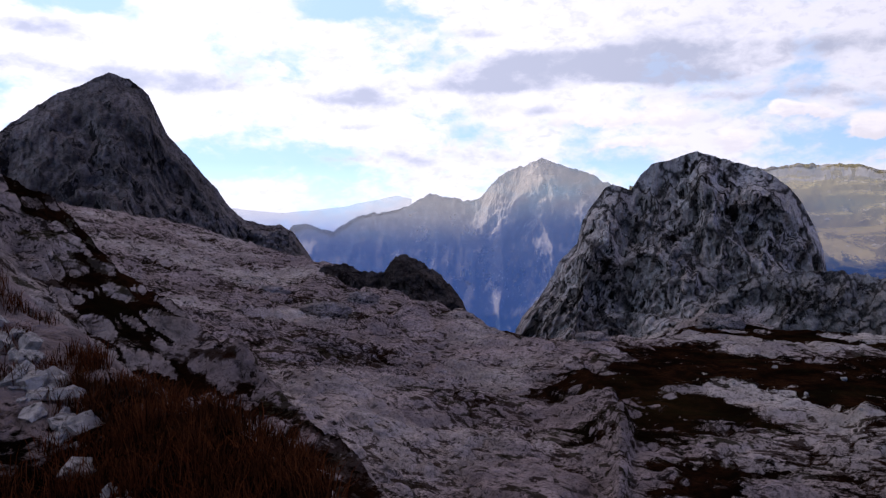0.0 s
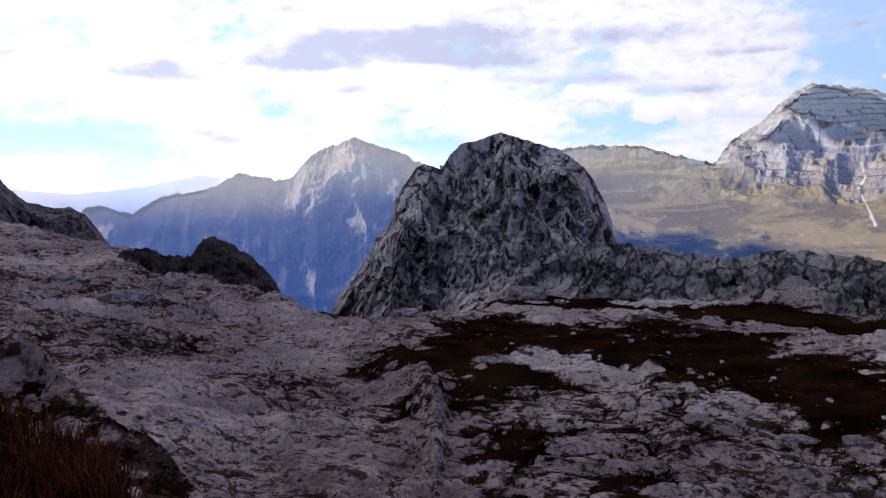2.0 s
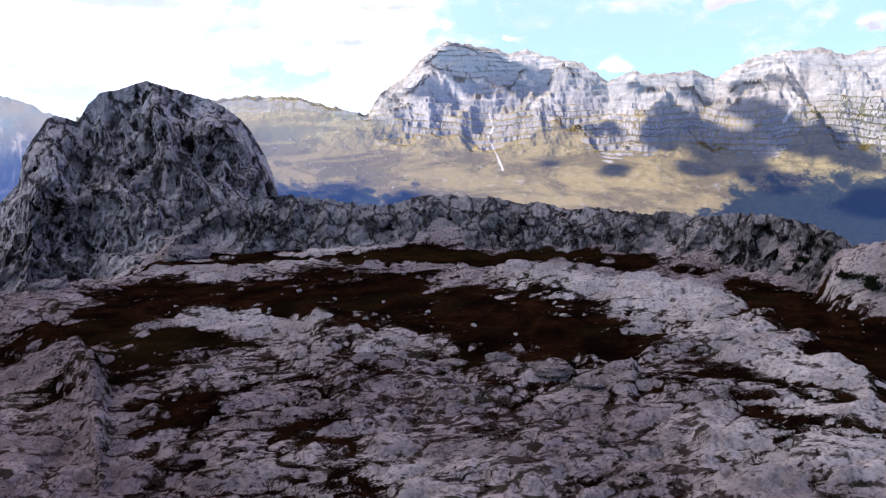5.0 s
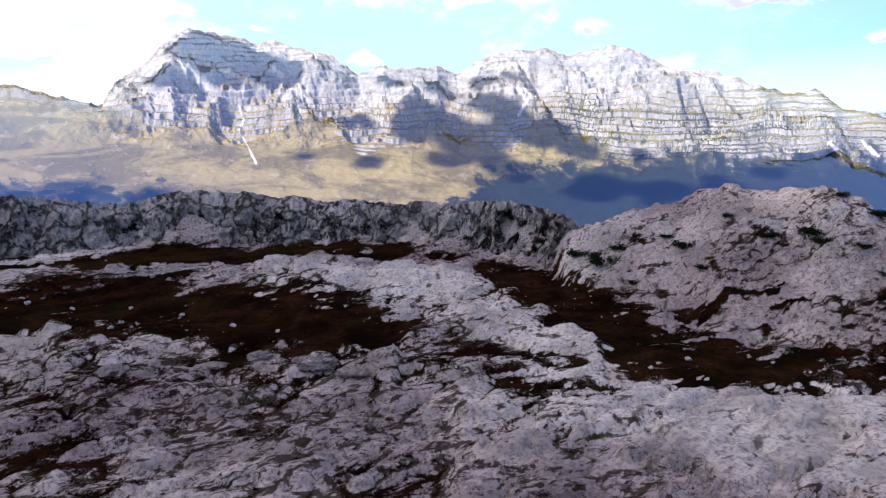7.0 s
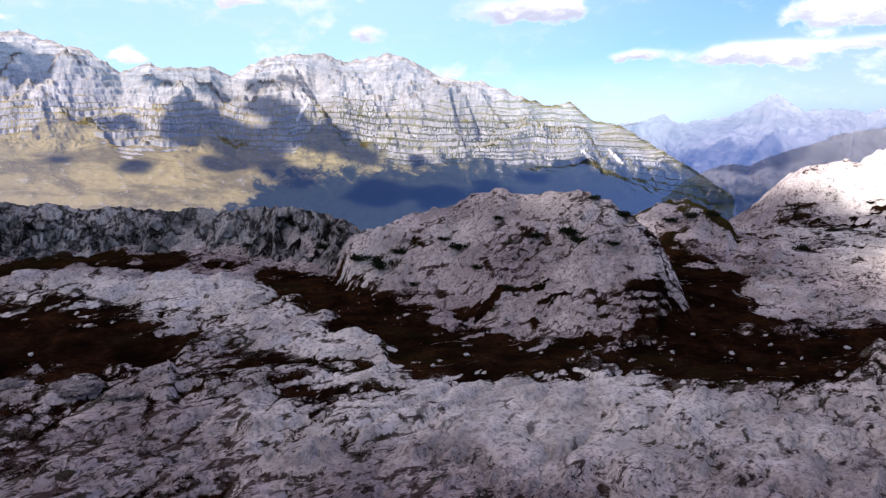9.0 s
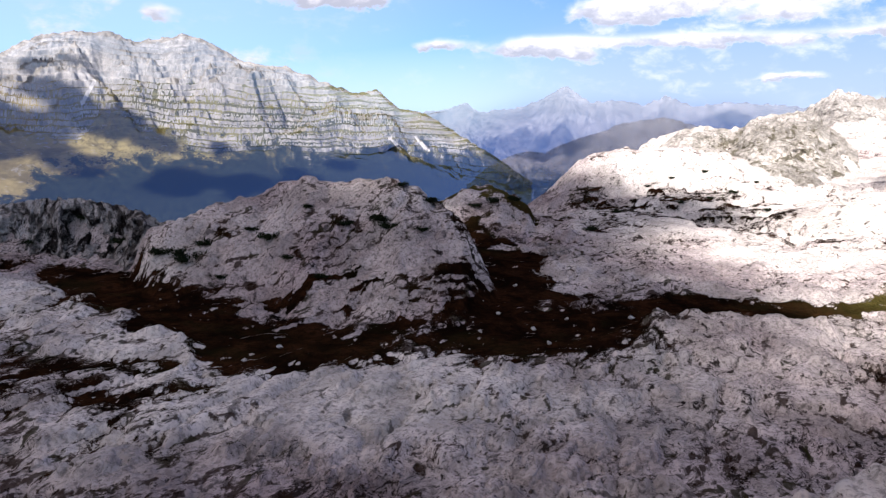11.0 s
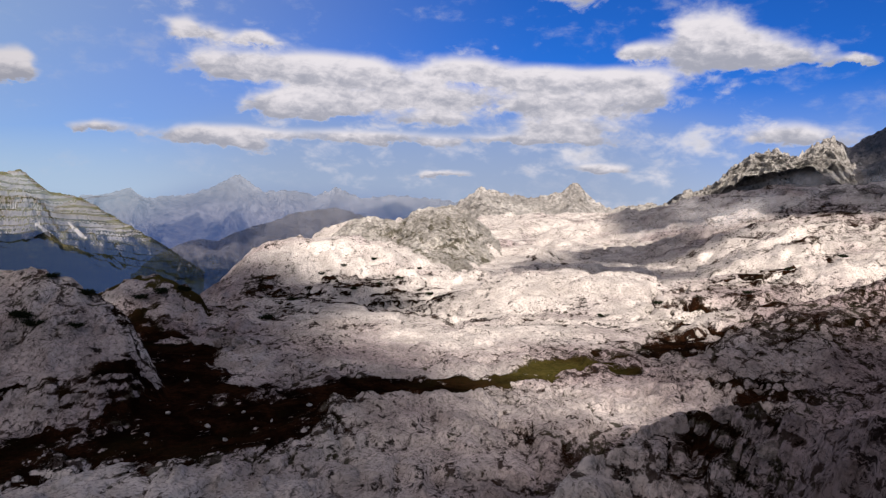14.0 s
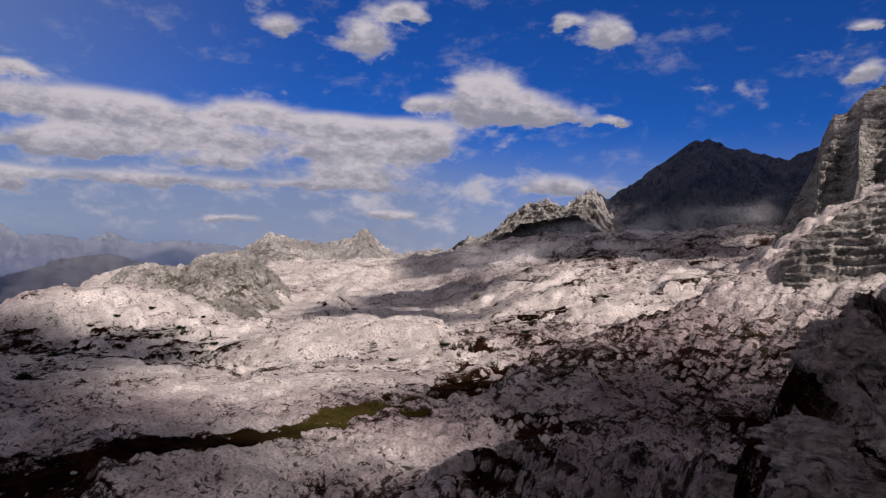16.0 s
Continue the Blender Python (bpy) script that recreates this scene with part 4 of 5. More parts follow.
mountain("rock_wall", "low pale limestone wall split by dark clefts", M_WALL,
         ((18.6, -9), (19.8, -6.6), (22.4, -4.7), (25, -4.4), (28.1, -4.2), (30.2, -4.5), (35, -5.25), (35.8, -5.1), (36.5, -4.9), (39, -4.45), (41, -4.6), (43.6, -4.8), (46, -5.35), (47.2, -5.2), (49.1, -5.7),
          (51, -5.6), (54, -5.95), (56.8, -5.9), (59.3, -6.2), (61.5, -5.9), (63.7, -6.0), (65.9, -6.4), (68.0, -7.3), (70, -8.8), (72.5, -11.5)),
         ((18.6, 345), (36, 338), (46, 325), (56.8, 306), (64, 276), (72.5, 240)), -10.5, 22, 26, 2.0, 5.4, 17.0, 1.5, 1.6, 1300, 130)
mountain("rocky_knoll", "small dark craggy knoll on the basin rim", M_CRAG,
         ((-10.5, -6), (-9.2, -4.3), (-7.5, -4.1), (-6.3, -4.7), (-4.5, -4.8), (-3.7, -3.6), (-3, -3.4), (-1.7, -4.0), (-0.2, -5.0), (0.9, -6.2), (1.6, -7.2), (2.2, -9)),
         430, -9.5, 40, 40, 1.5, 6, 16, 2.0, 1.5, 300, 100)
mountain("bedded_cliff", "tilted bedded limestone cliff in sun", M_STRATA,
         ((154.0, 2.0), (154.6, 3.5), (156.5, 7.4), (157, 9.4), (157.7, 11.0), (158.5, 11.1), (159.5, 12.1), (160.7, 12.6), (164, 14), (170, 15)),
         620, -2.0, 130, 120, 1.3, 9, 40, 2.0, 2.0, 320, 300, None, (6.0, 8.0), spines=((157.2, 156.0, 0.8, 40), (159.6, 158.6, 0.9, 46), (162.5, 162.0, 1.0, 40)))
mountain("bedded_face", "sunlit limestone face of level beds above the dark slope", M_STRATA,
         ((151.6, -6.0), (152.8, -3.4), (153.8, -0.8), (154.8, 1.4), (155.8, 2.7), (157.2, 3.6), (158.6, 4.6), (160.2, 5.7), (161.5, 6.5), (164, 7.6), (168, 9)),
         318, -6.5, 46, 40, 1.25, 3.2, 17, 2.0, 0.8, 300, 220, None, (2.6, 3.4))
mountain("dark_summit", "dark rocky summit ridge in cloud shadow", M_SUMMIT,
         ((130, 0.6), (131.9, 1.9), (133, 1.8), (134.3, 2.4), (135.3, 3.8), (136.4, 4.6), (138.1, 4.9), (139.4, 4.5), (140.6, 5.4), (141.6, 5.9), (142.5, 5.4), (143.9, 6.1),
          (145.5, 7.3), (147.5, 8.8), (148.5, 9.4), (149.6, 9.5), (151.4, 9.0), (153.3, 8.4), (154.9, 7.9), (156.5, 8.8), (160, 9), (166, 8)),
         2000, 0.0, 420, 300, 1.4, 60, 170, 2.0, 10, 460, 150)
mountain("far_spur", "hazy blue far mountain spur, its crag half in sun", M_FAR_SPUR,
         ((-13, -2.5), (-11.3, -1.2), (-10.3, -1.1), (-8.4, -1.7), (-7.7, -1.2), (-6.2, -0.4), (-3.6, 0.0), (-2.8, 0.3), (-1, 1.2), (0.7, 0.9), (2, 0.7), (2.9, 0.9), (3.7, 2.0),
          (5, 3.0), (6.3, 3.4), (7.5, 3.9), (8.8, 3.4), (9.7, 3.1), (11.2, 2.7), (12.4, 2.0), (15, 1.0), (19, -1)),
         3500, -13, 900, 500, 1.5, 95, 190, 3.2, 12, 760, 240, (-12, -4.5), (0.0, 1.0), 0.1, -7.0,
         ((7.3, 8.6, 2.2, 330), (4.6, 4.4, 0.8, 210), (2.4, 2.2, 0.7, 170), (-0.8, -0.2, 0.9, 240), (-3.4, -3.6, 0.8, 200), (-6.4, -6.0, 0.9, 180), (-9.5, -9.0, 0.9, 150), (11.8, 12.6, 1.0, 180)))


# the long range across the valley: elevation from the eye at fixed distances, by bearing
RANGE_CREST = ((14, 0), (18, 2.0), (23.4, 2.9), (25.1, 3.1), (29, 3.0), (31.1, 2.4), (33.2, 2.0), (34.3, 1.7), (34.7, 2.5), (35.3, 3.3), (37, 4.3), (38.6, 5.9), (39.8, 6.8), (40.6, 6.95),
               (42.6, 6.5), (43.9, 6.4), (44.9, 5.9), (46.2, 6.2), (47.2, 5.8), (48.8, 5.4), (50.4, 5.0), (52.2, 3.7), (53.7, 4.4), (55.4, 4.1), (57.5, 4.1), (58.1, 4.3), (59.6, 3.6), (61.3, 4.6),
               (63, 5.2), (66.4, 5.3), (67.6, 4.8), (69.7, 5.1), (70.8, 5.4), (72.2, 5.1), (74.3, 4.0), (75.8, 3.5), (78, 3.4), (80.9, 2.3), (83.2, 1.5), (84.6, 1.9), (86.3, 0.5),
               (88.3, 0.1), (90.5, -1.2), (93.5, -3.0), (96.5, -5.0))
RANGE_AZ = (14, 24, 33.5, 36, 40, 46, 51, 56, 62, 68, 76, 86, 96)
RANGE_CREST_R = (3700, 3700, 3700, 4150, 4300, 4300, 4050, 3950, 4100, 4150, 4050, 3950, 3850)
RANGE_PROFILE = (
    (2500, (-10, -10, -10, -10, -10, -10, -10, -10, -10, -10, -10, -10, -11)),
    (2850, (-6.4, -6.4, -6.4, -6.3, -6.2, -6.2, -6.2, -6.4, -7.2, -7.6, -7.6, -7.6, -8.6)),
    (3200, (-3.2, -3.2, -3.2, -3.2, -3.4, -3.6, -3.6, -3.6, -4.6, -5.0, -5.2, -5.4, -7.2)),
    (3450, (-0.4, -0.4, -0.9, -0.9, -1.0, -1.6, -1.6, -1.5, -2.2, -2.6, -3.2, -3.8, -6.4)),
    (3570, (0.8, 0.9, 0.4, 0.2, 0.0, -0.5, -0.4, -0.3, -0.9, -1.4, -2.3, -3.2, -6.0)),
    (3680, (1.7, 2.2, 1.5, 1.5, 1.1, 0.6, 0.9, 1.0, 0.4, -0.1, -1.3, -2.5, -5.7)),
    (3690, (1.75, 2.3, 1.55, 1.6, 1.2, 0.7, 1.0, 1.1, 0.5, 0.0, -1.2, -2.4, -5.6)),
)


def build_range():
    """Pastures, woods and bedded cliffs that rise to the crest, cut by gullies between buttresses."""
    az = np.linspace(14.0, 96.5, 1500)
    t = np.concatenate([np.linspace(0.0, 0.42, 80, endpoint=False), np.linspace(0.42, 1.0, 240), np.linspace(1.006, 1.03, 4)])
    T, A = np.meshgrid(t, az, indexing="ij")
    near = RANGE_PROFILE[0][0]
    rc = np.interp(A, RANGE_AZ, RANGE_CREST_R)
    Rr = near + (rc - near) * T
    zc = EYE + rc * np.tan(np.radians(np.interp(A, *np.array(RANGE_CREST, float).T)))
    X, Y = Rr * np.sin(np.radians(A)), Rr * np.cos(np.radians(A))
    s = A * 69.8                                   # metres along the range
    wob = 130 * fbm(X, Y, 0 * X + 7, 420.0, 3)
    # buttresses: the cliff foot swings to and fro
    skew = s + wob + 0.45 * (Rr - 3500) * np.sin(s / 700.0)
    rib = 1.3 * (np.abs(perlin(skew / 560.0, Rr / 2600.0, 0 * s + 2.2)) - 0.22) + 0.42 * (np.abs(perlin((skew - wob) / 190.0, Rr / 700.0, 0 * s + 6.1)) - 0.22) + 0.14 * (np.abs(perlin((s + 0.5 * wob) / 70.0, Rr / 240.0, 0 * s + 9.4)) - 0.22)
    knots = [k[0] for k in RANGE_PROFILE]
    heights = [EYE + k[0] * np.tan(np.radians(np.interp(az, RANGE_AZ, k[1]))) for k in RANGE_PROFILE]
    hard = smooth(Rr, 3380, 3600) * (1 - smooth(T, 0.86, 1.0)) * smooth(A, 31, 37)
    rough = fbm(X + 0.5 * wob, Y, 0 * X + 21, 300.0, 6, 0.55, True) - 0.55
    Rs = Rr + hard * (150 * rib + 70 * rough)
    Z = np.zeros_like(Rr)
    crest_r, crest_z = np.interp(az, RANGE_AZ, RANGE_CREST_R), EYE + np.interp(az, RANGE_AZ, RANGE_CREST_R) * np.tan(np.radians(np.interp(az, *np.array(RANGE_CREST, float).T)))
    for j in range(len(az)):
        Z[:, j] = np.interp(Rs[:, j], knots + [crest_r[j], crest_r[j] + 60, crest_r[j] + 900], [h[j] for h in heights] + [crest_z[j], crest_z[j] - 20, crest_z[j] - 500])
    Z = Z + (1 - smooth(T, 0.97, 1.0)) * (45 * rib * hard + 34 * rough * hard + 16 * fbm(X, Y, 0 * X + 3, 160.0, 4, 0.55) * smooth(Rr, 3300, 3600) + 9 * fbm(X, Y, 0 * X, 240.0, 4) * (1 - hard))
    Z = Z + 14 * (fbm(X, Y, 0 * X, 90.0, 4, 0.6, True) - 0.6) * smooth(T, 0.9, 1.0)
    # beds: ledge above ledge, dipping a little along the range
    even = np.degrees(np.arctan2(Z - EYE, Rr))
    bed = (Z + 0.02 * s + 30 * fbm(X, Y, 0 * X + 11, 420.0, 4)) / 31.0
    ph = bed - np.floor(bed)
    rock = smooth(Rr + 300 * rib + 190 * fbm(X, Y, 0 * X + 51, 420.0, 5, 0.6), 3440, 3640)
    rock = rock * np.interp(A, (20, 31, 36, 96), (0.0, 0.0, 1.0, 1.0)) + 0.8 * smooth(Z + 30 * fbm(X, Y, Z, 200.0, 4), EYE + 3600 * math.tan(radians(1.3)), EYE + 3600 * math.tan(radians(2.4))) * np.interp(A, (30, 36), (1.0, 0.0))
    rock = np.clip(rock, 0, 1)
    Z = Z + rock * (1 - smooth(T, 0.95, 1.0)) * 31.0 * (0.75 + 0.5 * fbm(X, Y, 0 * X + 41, 260.0, 3)) * (smooth(ph, 0.5, 0.95) - ph)
    fine = bed * 2.7
    fp = fine - np.floor(fine)
    Z = Z + rock * (1 - smooth(T, 0.95, 1.0)) * 11.5 * 0.6 * (smooth(fp, 0.5, 0.95) - fp)
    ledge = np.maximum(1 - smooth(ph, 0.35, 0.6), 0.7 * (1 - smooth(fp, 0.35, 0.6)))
    el = np.degrees(np.arctan2(Z - EYE, Rr))
    rag = fbm(X, Y, Z, 150.0, 5, 0.6)
    # grass on the lower ledges, rich toward the right hand end
    grass = (1 - rock) + rock * ledge * np.interp(A, (14, 34, 40, 60, 68, 80, 96), (0.6, 0.5, 0.9, 0.9, 0.95, 1.0, 1.0)) * (1 - smooth(el + 0.9 * rag, 0.8, 3.4) * smooth(A, 33, 36))
    wood_el = np.interp(A, (14, 20, 33, 38, 43, 57, 61, 66, 74, 84, 96), (-3.6, -3.7, -3.9, -4.8, -7.5, -7.5, -4.8, -3.6, -2.9, -2.8, -3.4))
    wood = smooth(wood_el - even + 0.9 * fbm(X, Y, 0 * X + 61, 150.0, 5, 0.6) + 0.8 * fbm(X, Y, 0 * X + 71, 50.0, 4, 0.65) + 1.5 * (np.abs(perlin((s + 0.5 * (Rr - 3200) + wob) / 90.0, Rr / 210.0, 0 * s + 3.1)) - 0.2), -1.3 - 1.3 * smooth(A, 56, 66), 1.5)
    # scree chutes, the stream bed below the high rim and the couloir of old snow
    chute = 1 - smooth(np.abs(perlin((s + 0.6 * wob) / 150.0, Rr / 2600.0, 0 * s + 1.7)), 0.012, 0.055)
    pale = chute * smooth(Rr, 3050, 3250) * (1 - smooth(Rr, 3560, 3680)) * np.interp(A, (14, 30, 36, 50, 60, 76, 90), (0.34, 0.34, 0.2, 0.1, 0.1, 0.2, 0.2))
    for rows, half in ((((43.4, 1.6), (43.7, 0.6), (43.3, -0.2), (43.9, -1.4), (44.4, -2.6)), 0.05), 
                       (((65.0, 2.0), (64.6, 1.3), (64.2, 0.6)), 0.16), (((87.5, -1.6), (88.6, -2.6)), 0.12), (((85.6, -1.7), (86.4, -2.5)), 0.10)):
        best = np.zeros_like(A)
        for (a0, e0), (a1, e1) in zip(rows, rows[1:]):
            da, de = a1 - a0, e1 - e0
            q = np.clip(((A - a0) * da + (el - e0) * de) / (da * da + de * de), 0, 1)
            best = np.maximum(best, 1 - smooth(np.hypot(A - a0 - q * da, el - e0 - q * de) + 0.12 * rag, 0.6 * half, 1.4 * half))
        pale = np.maximum(pale, best)
    # pale talus rim under the summit, its sunlit brightness put into the colour
    rim = smooth(el + 0.8 * rag, np.interp(A, (36, 44, 52), (0.9, 1.0, 1.8)), 2.4) * (1 - smooth(el, 3.2, 4.4)) * smooth(A, 34, 38) * (1 - smooth(A, 49, 52))
    pale = np.clip(np.maximum(pale, 0.45 * rim * (0.4 + 0.6 * ledge)), 0, 1)
    # haze: share of the sky seen through the rock, standing in for air
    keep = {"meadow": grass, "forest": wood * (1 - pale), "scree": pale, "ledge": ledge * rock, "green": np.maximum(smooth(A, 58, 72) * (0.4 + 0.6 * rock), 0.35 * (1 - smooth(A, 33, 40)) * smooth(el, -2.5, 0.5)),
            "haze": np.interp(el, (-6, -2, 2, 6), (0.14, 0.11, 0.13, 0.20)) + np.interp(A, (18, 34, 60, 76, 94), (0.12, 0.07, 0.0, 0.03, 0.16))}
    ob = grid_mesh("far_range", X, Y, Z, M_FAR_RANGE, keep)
    tagged(ob, "long far limestone range with pastures on its flank", "mountain", kind="structure")


build_range()
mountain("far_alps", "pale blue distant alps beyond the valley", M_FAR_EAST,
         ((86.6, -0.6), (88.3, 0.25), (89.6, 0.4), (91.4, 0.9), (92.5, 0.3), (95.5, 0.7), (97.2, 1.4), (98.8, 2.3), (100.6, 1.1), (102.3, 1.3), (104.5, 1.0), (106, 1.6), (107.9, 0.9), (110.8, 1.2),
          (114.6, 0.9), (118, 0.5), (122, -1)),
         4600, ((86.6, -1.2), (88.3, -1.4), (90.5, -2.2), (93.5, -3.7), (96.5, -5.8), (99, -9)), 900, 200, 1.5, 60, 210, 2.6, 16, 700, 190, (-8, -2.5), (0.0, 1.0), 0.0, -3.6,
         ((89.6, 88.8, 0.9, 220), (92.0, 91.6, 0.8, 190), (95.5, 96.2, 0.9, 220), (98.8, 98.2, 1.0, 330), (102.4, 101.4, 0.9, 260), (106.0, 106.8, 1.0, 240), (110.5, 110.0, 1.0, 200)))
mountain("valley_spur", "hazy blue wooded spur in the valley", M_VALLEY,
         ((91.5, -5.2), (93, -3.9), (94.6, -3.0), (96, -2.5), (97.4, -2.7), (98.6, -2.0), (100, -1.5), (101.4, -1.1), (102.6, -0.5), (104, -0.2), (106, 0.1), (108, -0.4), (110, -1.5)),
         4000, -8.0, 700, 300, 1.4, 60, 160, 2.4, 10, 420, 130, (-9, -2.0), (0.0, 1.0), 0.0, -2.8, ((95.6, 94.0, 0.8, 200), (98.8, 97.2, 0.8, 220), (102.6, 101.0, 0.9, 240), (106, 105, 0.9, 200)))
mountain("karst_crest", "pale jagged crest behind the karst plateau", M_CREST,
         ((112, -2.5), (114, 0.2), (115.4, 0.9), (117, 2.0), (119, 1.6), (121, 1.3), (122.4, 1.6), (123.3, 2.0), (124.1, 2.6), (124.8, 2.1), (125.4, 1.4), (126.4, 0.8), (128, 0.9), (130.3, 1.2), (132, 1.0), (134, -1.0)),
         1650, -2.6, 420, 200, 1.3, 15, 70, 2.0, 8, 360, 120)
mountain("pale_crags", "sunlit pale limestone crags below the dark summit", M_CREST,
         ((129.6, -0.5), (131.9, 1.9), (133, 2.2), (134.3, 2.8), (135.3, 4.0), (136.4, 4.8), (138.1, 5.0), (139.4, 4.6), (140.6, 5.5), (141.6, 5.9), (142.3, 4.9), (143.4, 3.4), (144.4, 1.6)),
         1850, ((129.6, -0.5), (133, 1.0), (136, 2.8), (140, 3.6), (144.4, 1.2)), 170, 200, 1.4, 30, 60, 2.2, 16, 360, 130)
mountain("karst_step", "craggy limestone step with brush on the karst plateau", M_STEP,
         ((103.6, -3.6), (105.4, -2.4), (106.6, -1.3), (107.2, -0.8), (109.2, -0.45), (110.7, -0.9), (112.2, 0.2), (113.2, 0.4), (114.2, 0.6), (116, 0.2), (117.5, -1.0), (119, -2.6), (120, -3.6)),
         790, -4.6, 170, 90, 1.4, 11, 50, 1.4, 3, 520, 190)
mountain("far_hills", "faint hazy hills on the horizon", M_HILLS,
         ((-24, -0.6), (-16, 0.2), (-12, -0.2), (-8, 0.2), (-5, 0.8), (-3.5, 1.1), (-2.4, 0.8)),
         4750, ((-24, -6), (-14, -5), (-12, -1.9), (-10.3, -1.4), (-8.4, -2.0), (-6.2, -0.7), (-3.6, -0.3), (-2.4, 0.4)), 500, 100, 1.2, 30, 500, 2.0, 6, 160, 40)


# ---------------------------------------------------------------- unseen clouds added in front of the sun to shade the ground
def cloud_material():
    m, n = material("cloud_white")
    p = coords(n)
    finish(n, n.mix(n.noise(p, 0.004, 5.0), (0.8, 0.8, 0.82), (0.9, 0.9, 0.9)), 1.0)
    return m


M_CLOUD = cloud_material()
CLOUD_BASE = 2600.0


def cloud(az, el, r, size, stretch=1.0, seed=1):
    """An unseen heaped cloud added between the sun and the ground at that bearing, elevation and distance, to shade it.
    """
    rng = random.Random(seed)
    low = r * math.tan(radians(el))
    at = bearing(az, r) + Vector((0, 0, low)) + SUN_DIR * ((CLOUD_BASE - low) / SUN_DIR.z)
    bm = bmesh.new()
    for k in range(9):
        a, q = rng.uniform(0, 2 * math.pi), size * 0.62 * math.sqrt(rng.random())
        s = size * rng.uniform(0.34, 0.6)
        m = Matrix.Translation(at + Vector((q * math.cos(a) * stretch, q * math.sin(a), rng.uniform(0, 0.12) * size))) @ Matrix.Diagonal((s * stretch, s, s * 0.32, 1))
        made = bmesh.ops.create_icosphere(bm, subdivisions=4, radius=1.0)
        for v in made["verts"]:
            n = v.co.normalized()
            v.co = m @ (v.co * (1 + 0.34 * noise.fractal(n * 2.2 + Vector((seed, k, 0)), 0.6, 2.0, 4)))
    me = bpy.data.meshes.new("cloud")
    bm.to_mesh(me)
    bm.free()
    for f in me.polygons:
        f.use_smooth = True
    me.materials.append(M_CLOUD)
    ob = new("cloud", me)
    return tagged(ob, "white heaped cloud out of view, placed to shade the ground", "cloud", "clouds", "structure")


for k, (a, e, r, s, st) in enumerate((
        (-5, -10, 140, 205, 1.0), (-30, -3, 300, 260, 1.0), (-24, 2, 850, 330, 1.0), (5, -8, 420, 240, 1.0), (30, -5, 420, 190, 1.0), (60, -12, 190, 120, 1.0), (62, -7, 300, 120, 1.0),
        (88, -14, 170, 80, 1.0), (80, -22, 90, 70, 1.0), (100, -6.8, 400, 92, 1.1), (99.5, -7.6, 350, 62, 1.1), (97, -8.0, 330, 44, 1.0), (95.5, -8.7, 294, 40, 1.0), (98.5, -9.6, 265, 40, 1.0), (102, -6.2, 430, 55, 1.0), (99, -11.5, 215, 50, 1.2), (108, -12.6, 192, 36, 1.2), (166, -5, 50, 62, 1.0), (157, -12, 36, 40, 1.0), (145, -14, 80, 32, 1.0), (152, -8, 150, 42, 1.0), (138, -7.5, 240, 34, 1.2), (157.2, 9.0, 600, 22, 1.0), (159, 12, 640, 26, 1.0), (154, 4.5, 640, 30, 1.0), (158.6, 6.5, 575, 16, 1.0), (146, -7, 200, 56, 1.0),
        (153, 5.5, 1950, 330, 1.0), (139, 1, 1150, 200, 1.2), (150, 2, 1300, 260, 1.2), (143, 1, 900, 120, 1.2), (129, -2.5, 780, 75, 1.4), (124, -3.3, 640, 60, 1.5), (129.5, -3.6, 600, 45, 1.3), (135.2, 1.0, 1027, 70, 1.2), (139.4, 2.0, 962, 70, 1.2), (131, -0.4, 1086, 70, 1.2), (137, 1.4, 1010, 95, 1.2), (143, 1.8, 1060, 110, 1.2), (149, 2.2, 1120, 120, 1.2), (154, 2.6, 1220, 130, 1.2), (134, 0.5, 1300, 150, 1.0),
        (-9, -1.6, 3380, 220, 1.0), (-4.5, -1.4, 3380, 230, 1.0), (-0.5, -1.2, 3360, 220, 1.0), (2.6, -4.0, 3120, 190, 1.2), (8, -6.5, 2900, 190, 1.2), (12, -4.5, 3060, 160, 1.2), (12.0, 1.2, 3350, 120, 1.0), (-4, -6, 3000, 260, 1.2),
        (25, -4.6, 3050, 130, 1.6), (31, -4.5, 3060, 120, 1.6), (37, -4.8, 3000, 80, 1.6), (39.5, 5.7, 4090, 150, 1.0), (38.3, 3.6, 3880, 130, 1.0), (41.5, 3.8, 3890, 110, 1.0), (44.5, 3.9, 3960, 120, 1.0), (47.2, 4.0, 3930, 90, 1.0), (37.6, 4.0, 3960, 120, 1.0), (41.6, 4.7, 4045, 150, 1.0), (44.6, 4.8, 4110, 150, 1.0), (46.8, 4.7, 4010, 100, 1.0), (42.5, 6.0, 4200, 120, 1.0),
        (54.5, 3.2, 3842, 70, 1.0), (57.9, 2.8, 3794, 80, 1.0), (61.3, 3.1, 3873, 90, 1.0), (62.5, 1.5, 3690, 140, 1.0), (63.5, 3.4, 3860, 60, 1.0), (51.5, 0.6, 3640, 90, 1.0), (58, 0.2, 3600, 180, 1.0), (65, -0.5, 3590, 180, 1.0), (61, -1.4, 3480, 170, 1.1), (55.3, -0.5, 3560, 110, 1.0), (68.5, -1.8, 3500, 110, 1.1), (73, -2.6, 3470, 60, 1.4), (53.0, -2.9, 3300, 60, 1.8), (48.0, -2.2, 3370, 40, 1.8),
        (58.6, -2.7, 3347, 90, 1.2), (63.7, -3.4, 3330, 130, 1.2), (70.2, -5.0, 3192, 140, 1.3), (74.5, -5.4, 3154, 140, 1.3), (78.5, -4.7, 3270, 120, 1.2), (82.0, -3.9, 3430, 80, 1.2),
        (85.8, -2.8, 3600, 70, 1.2), (96, -2.5, 4150, 300, 1.0), (110, -1, 4400, 220, 1.0))):
    cloud(a, e, r, s, st, k + 3)


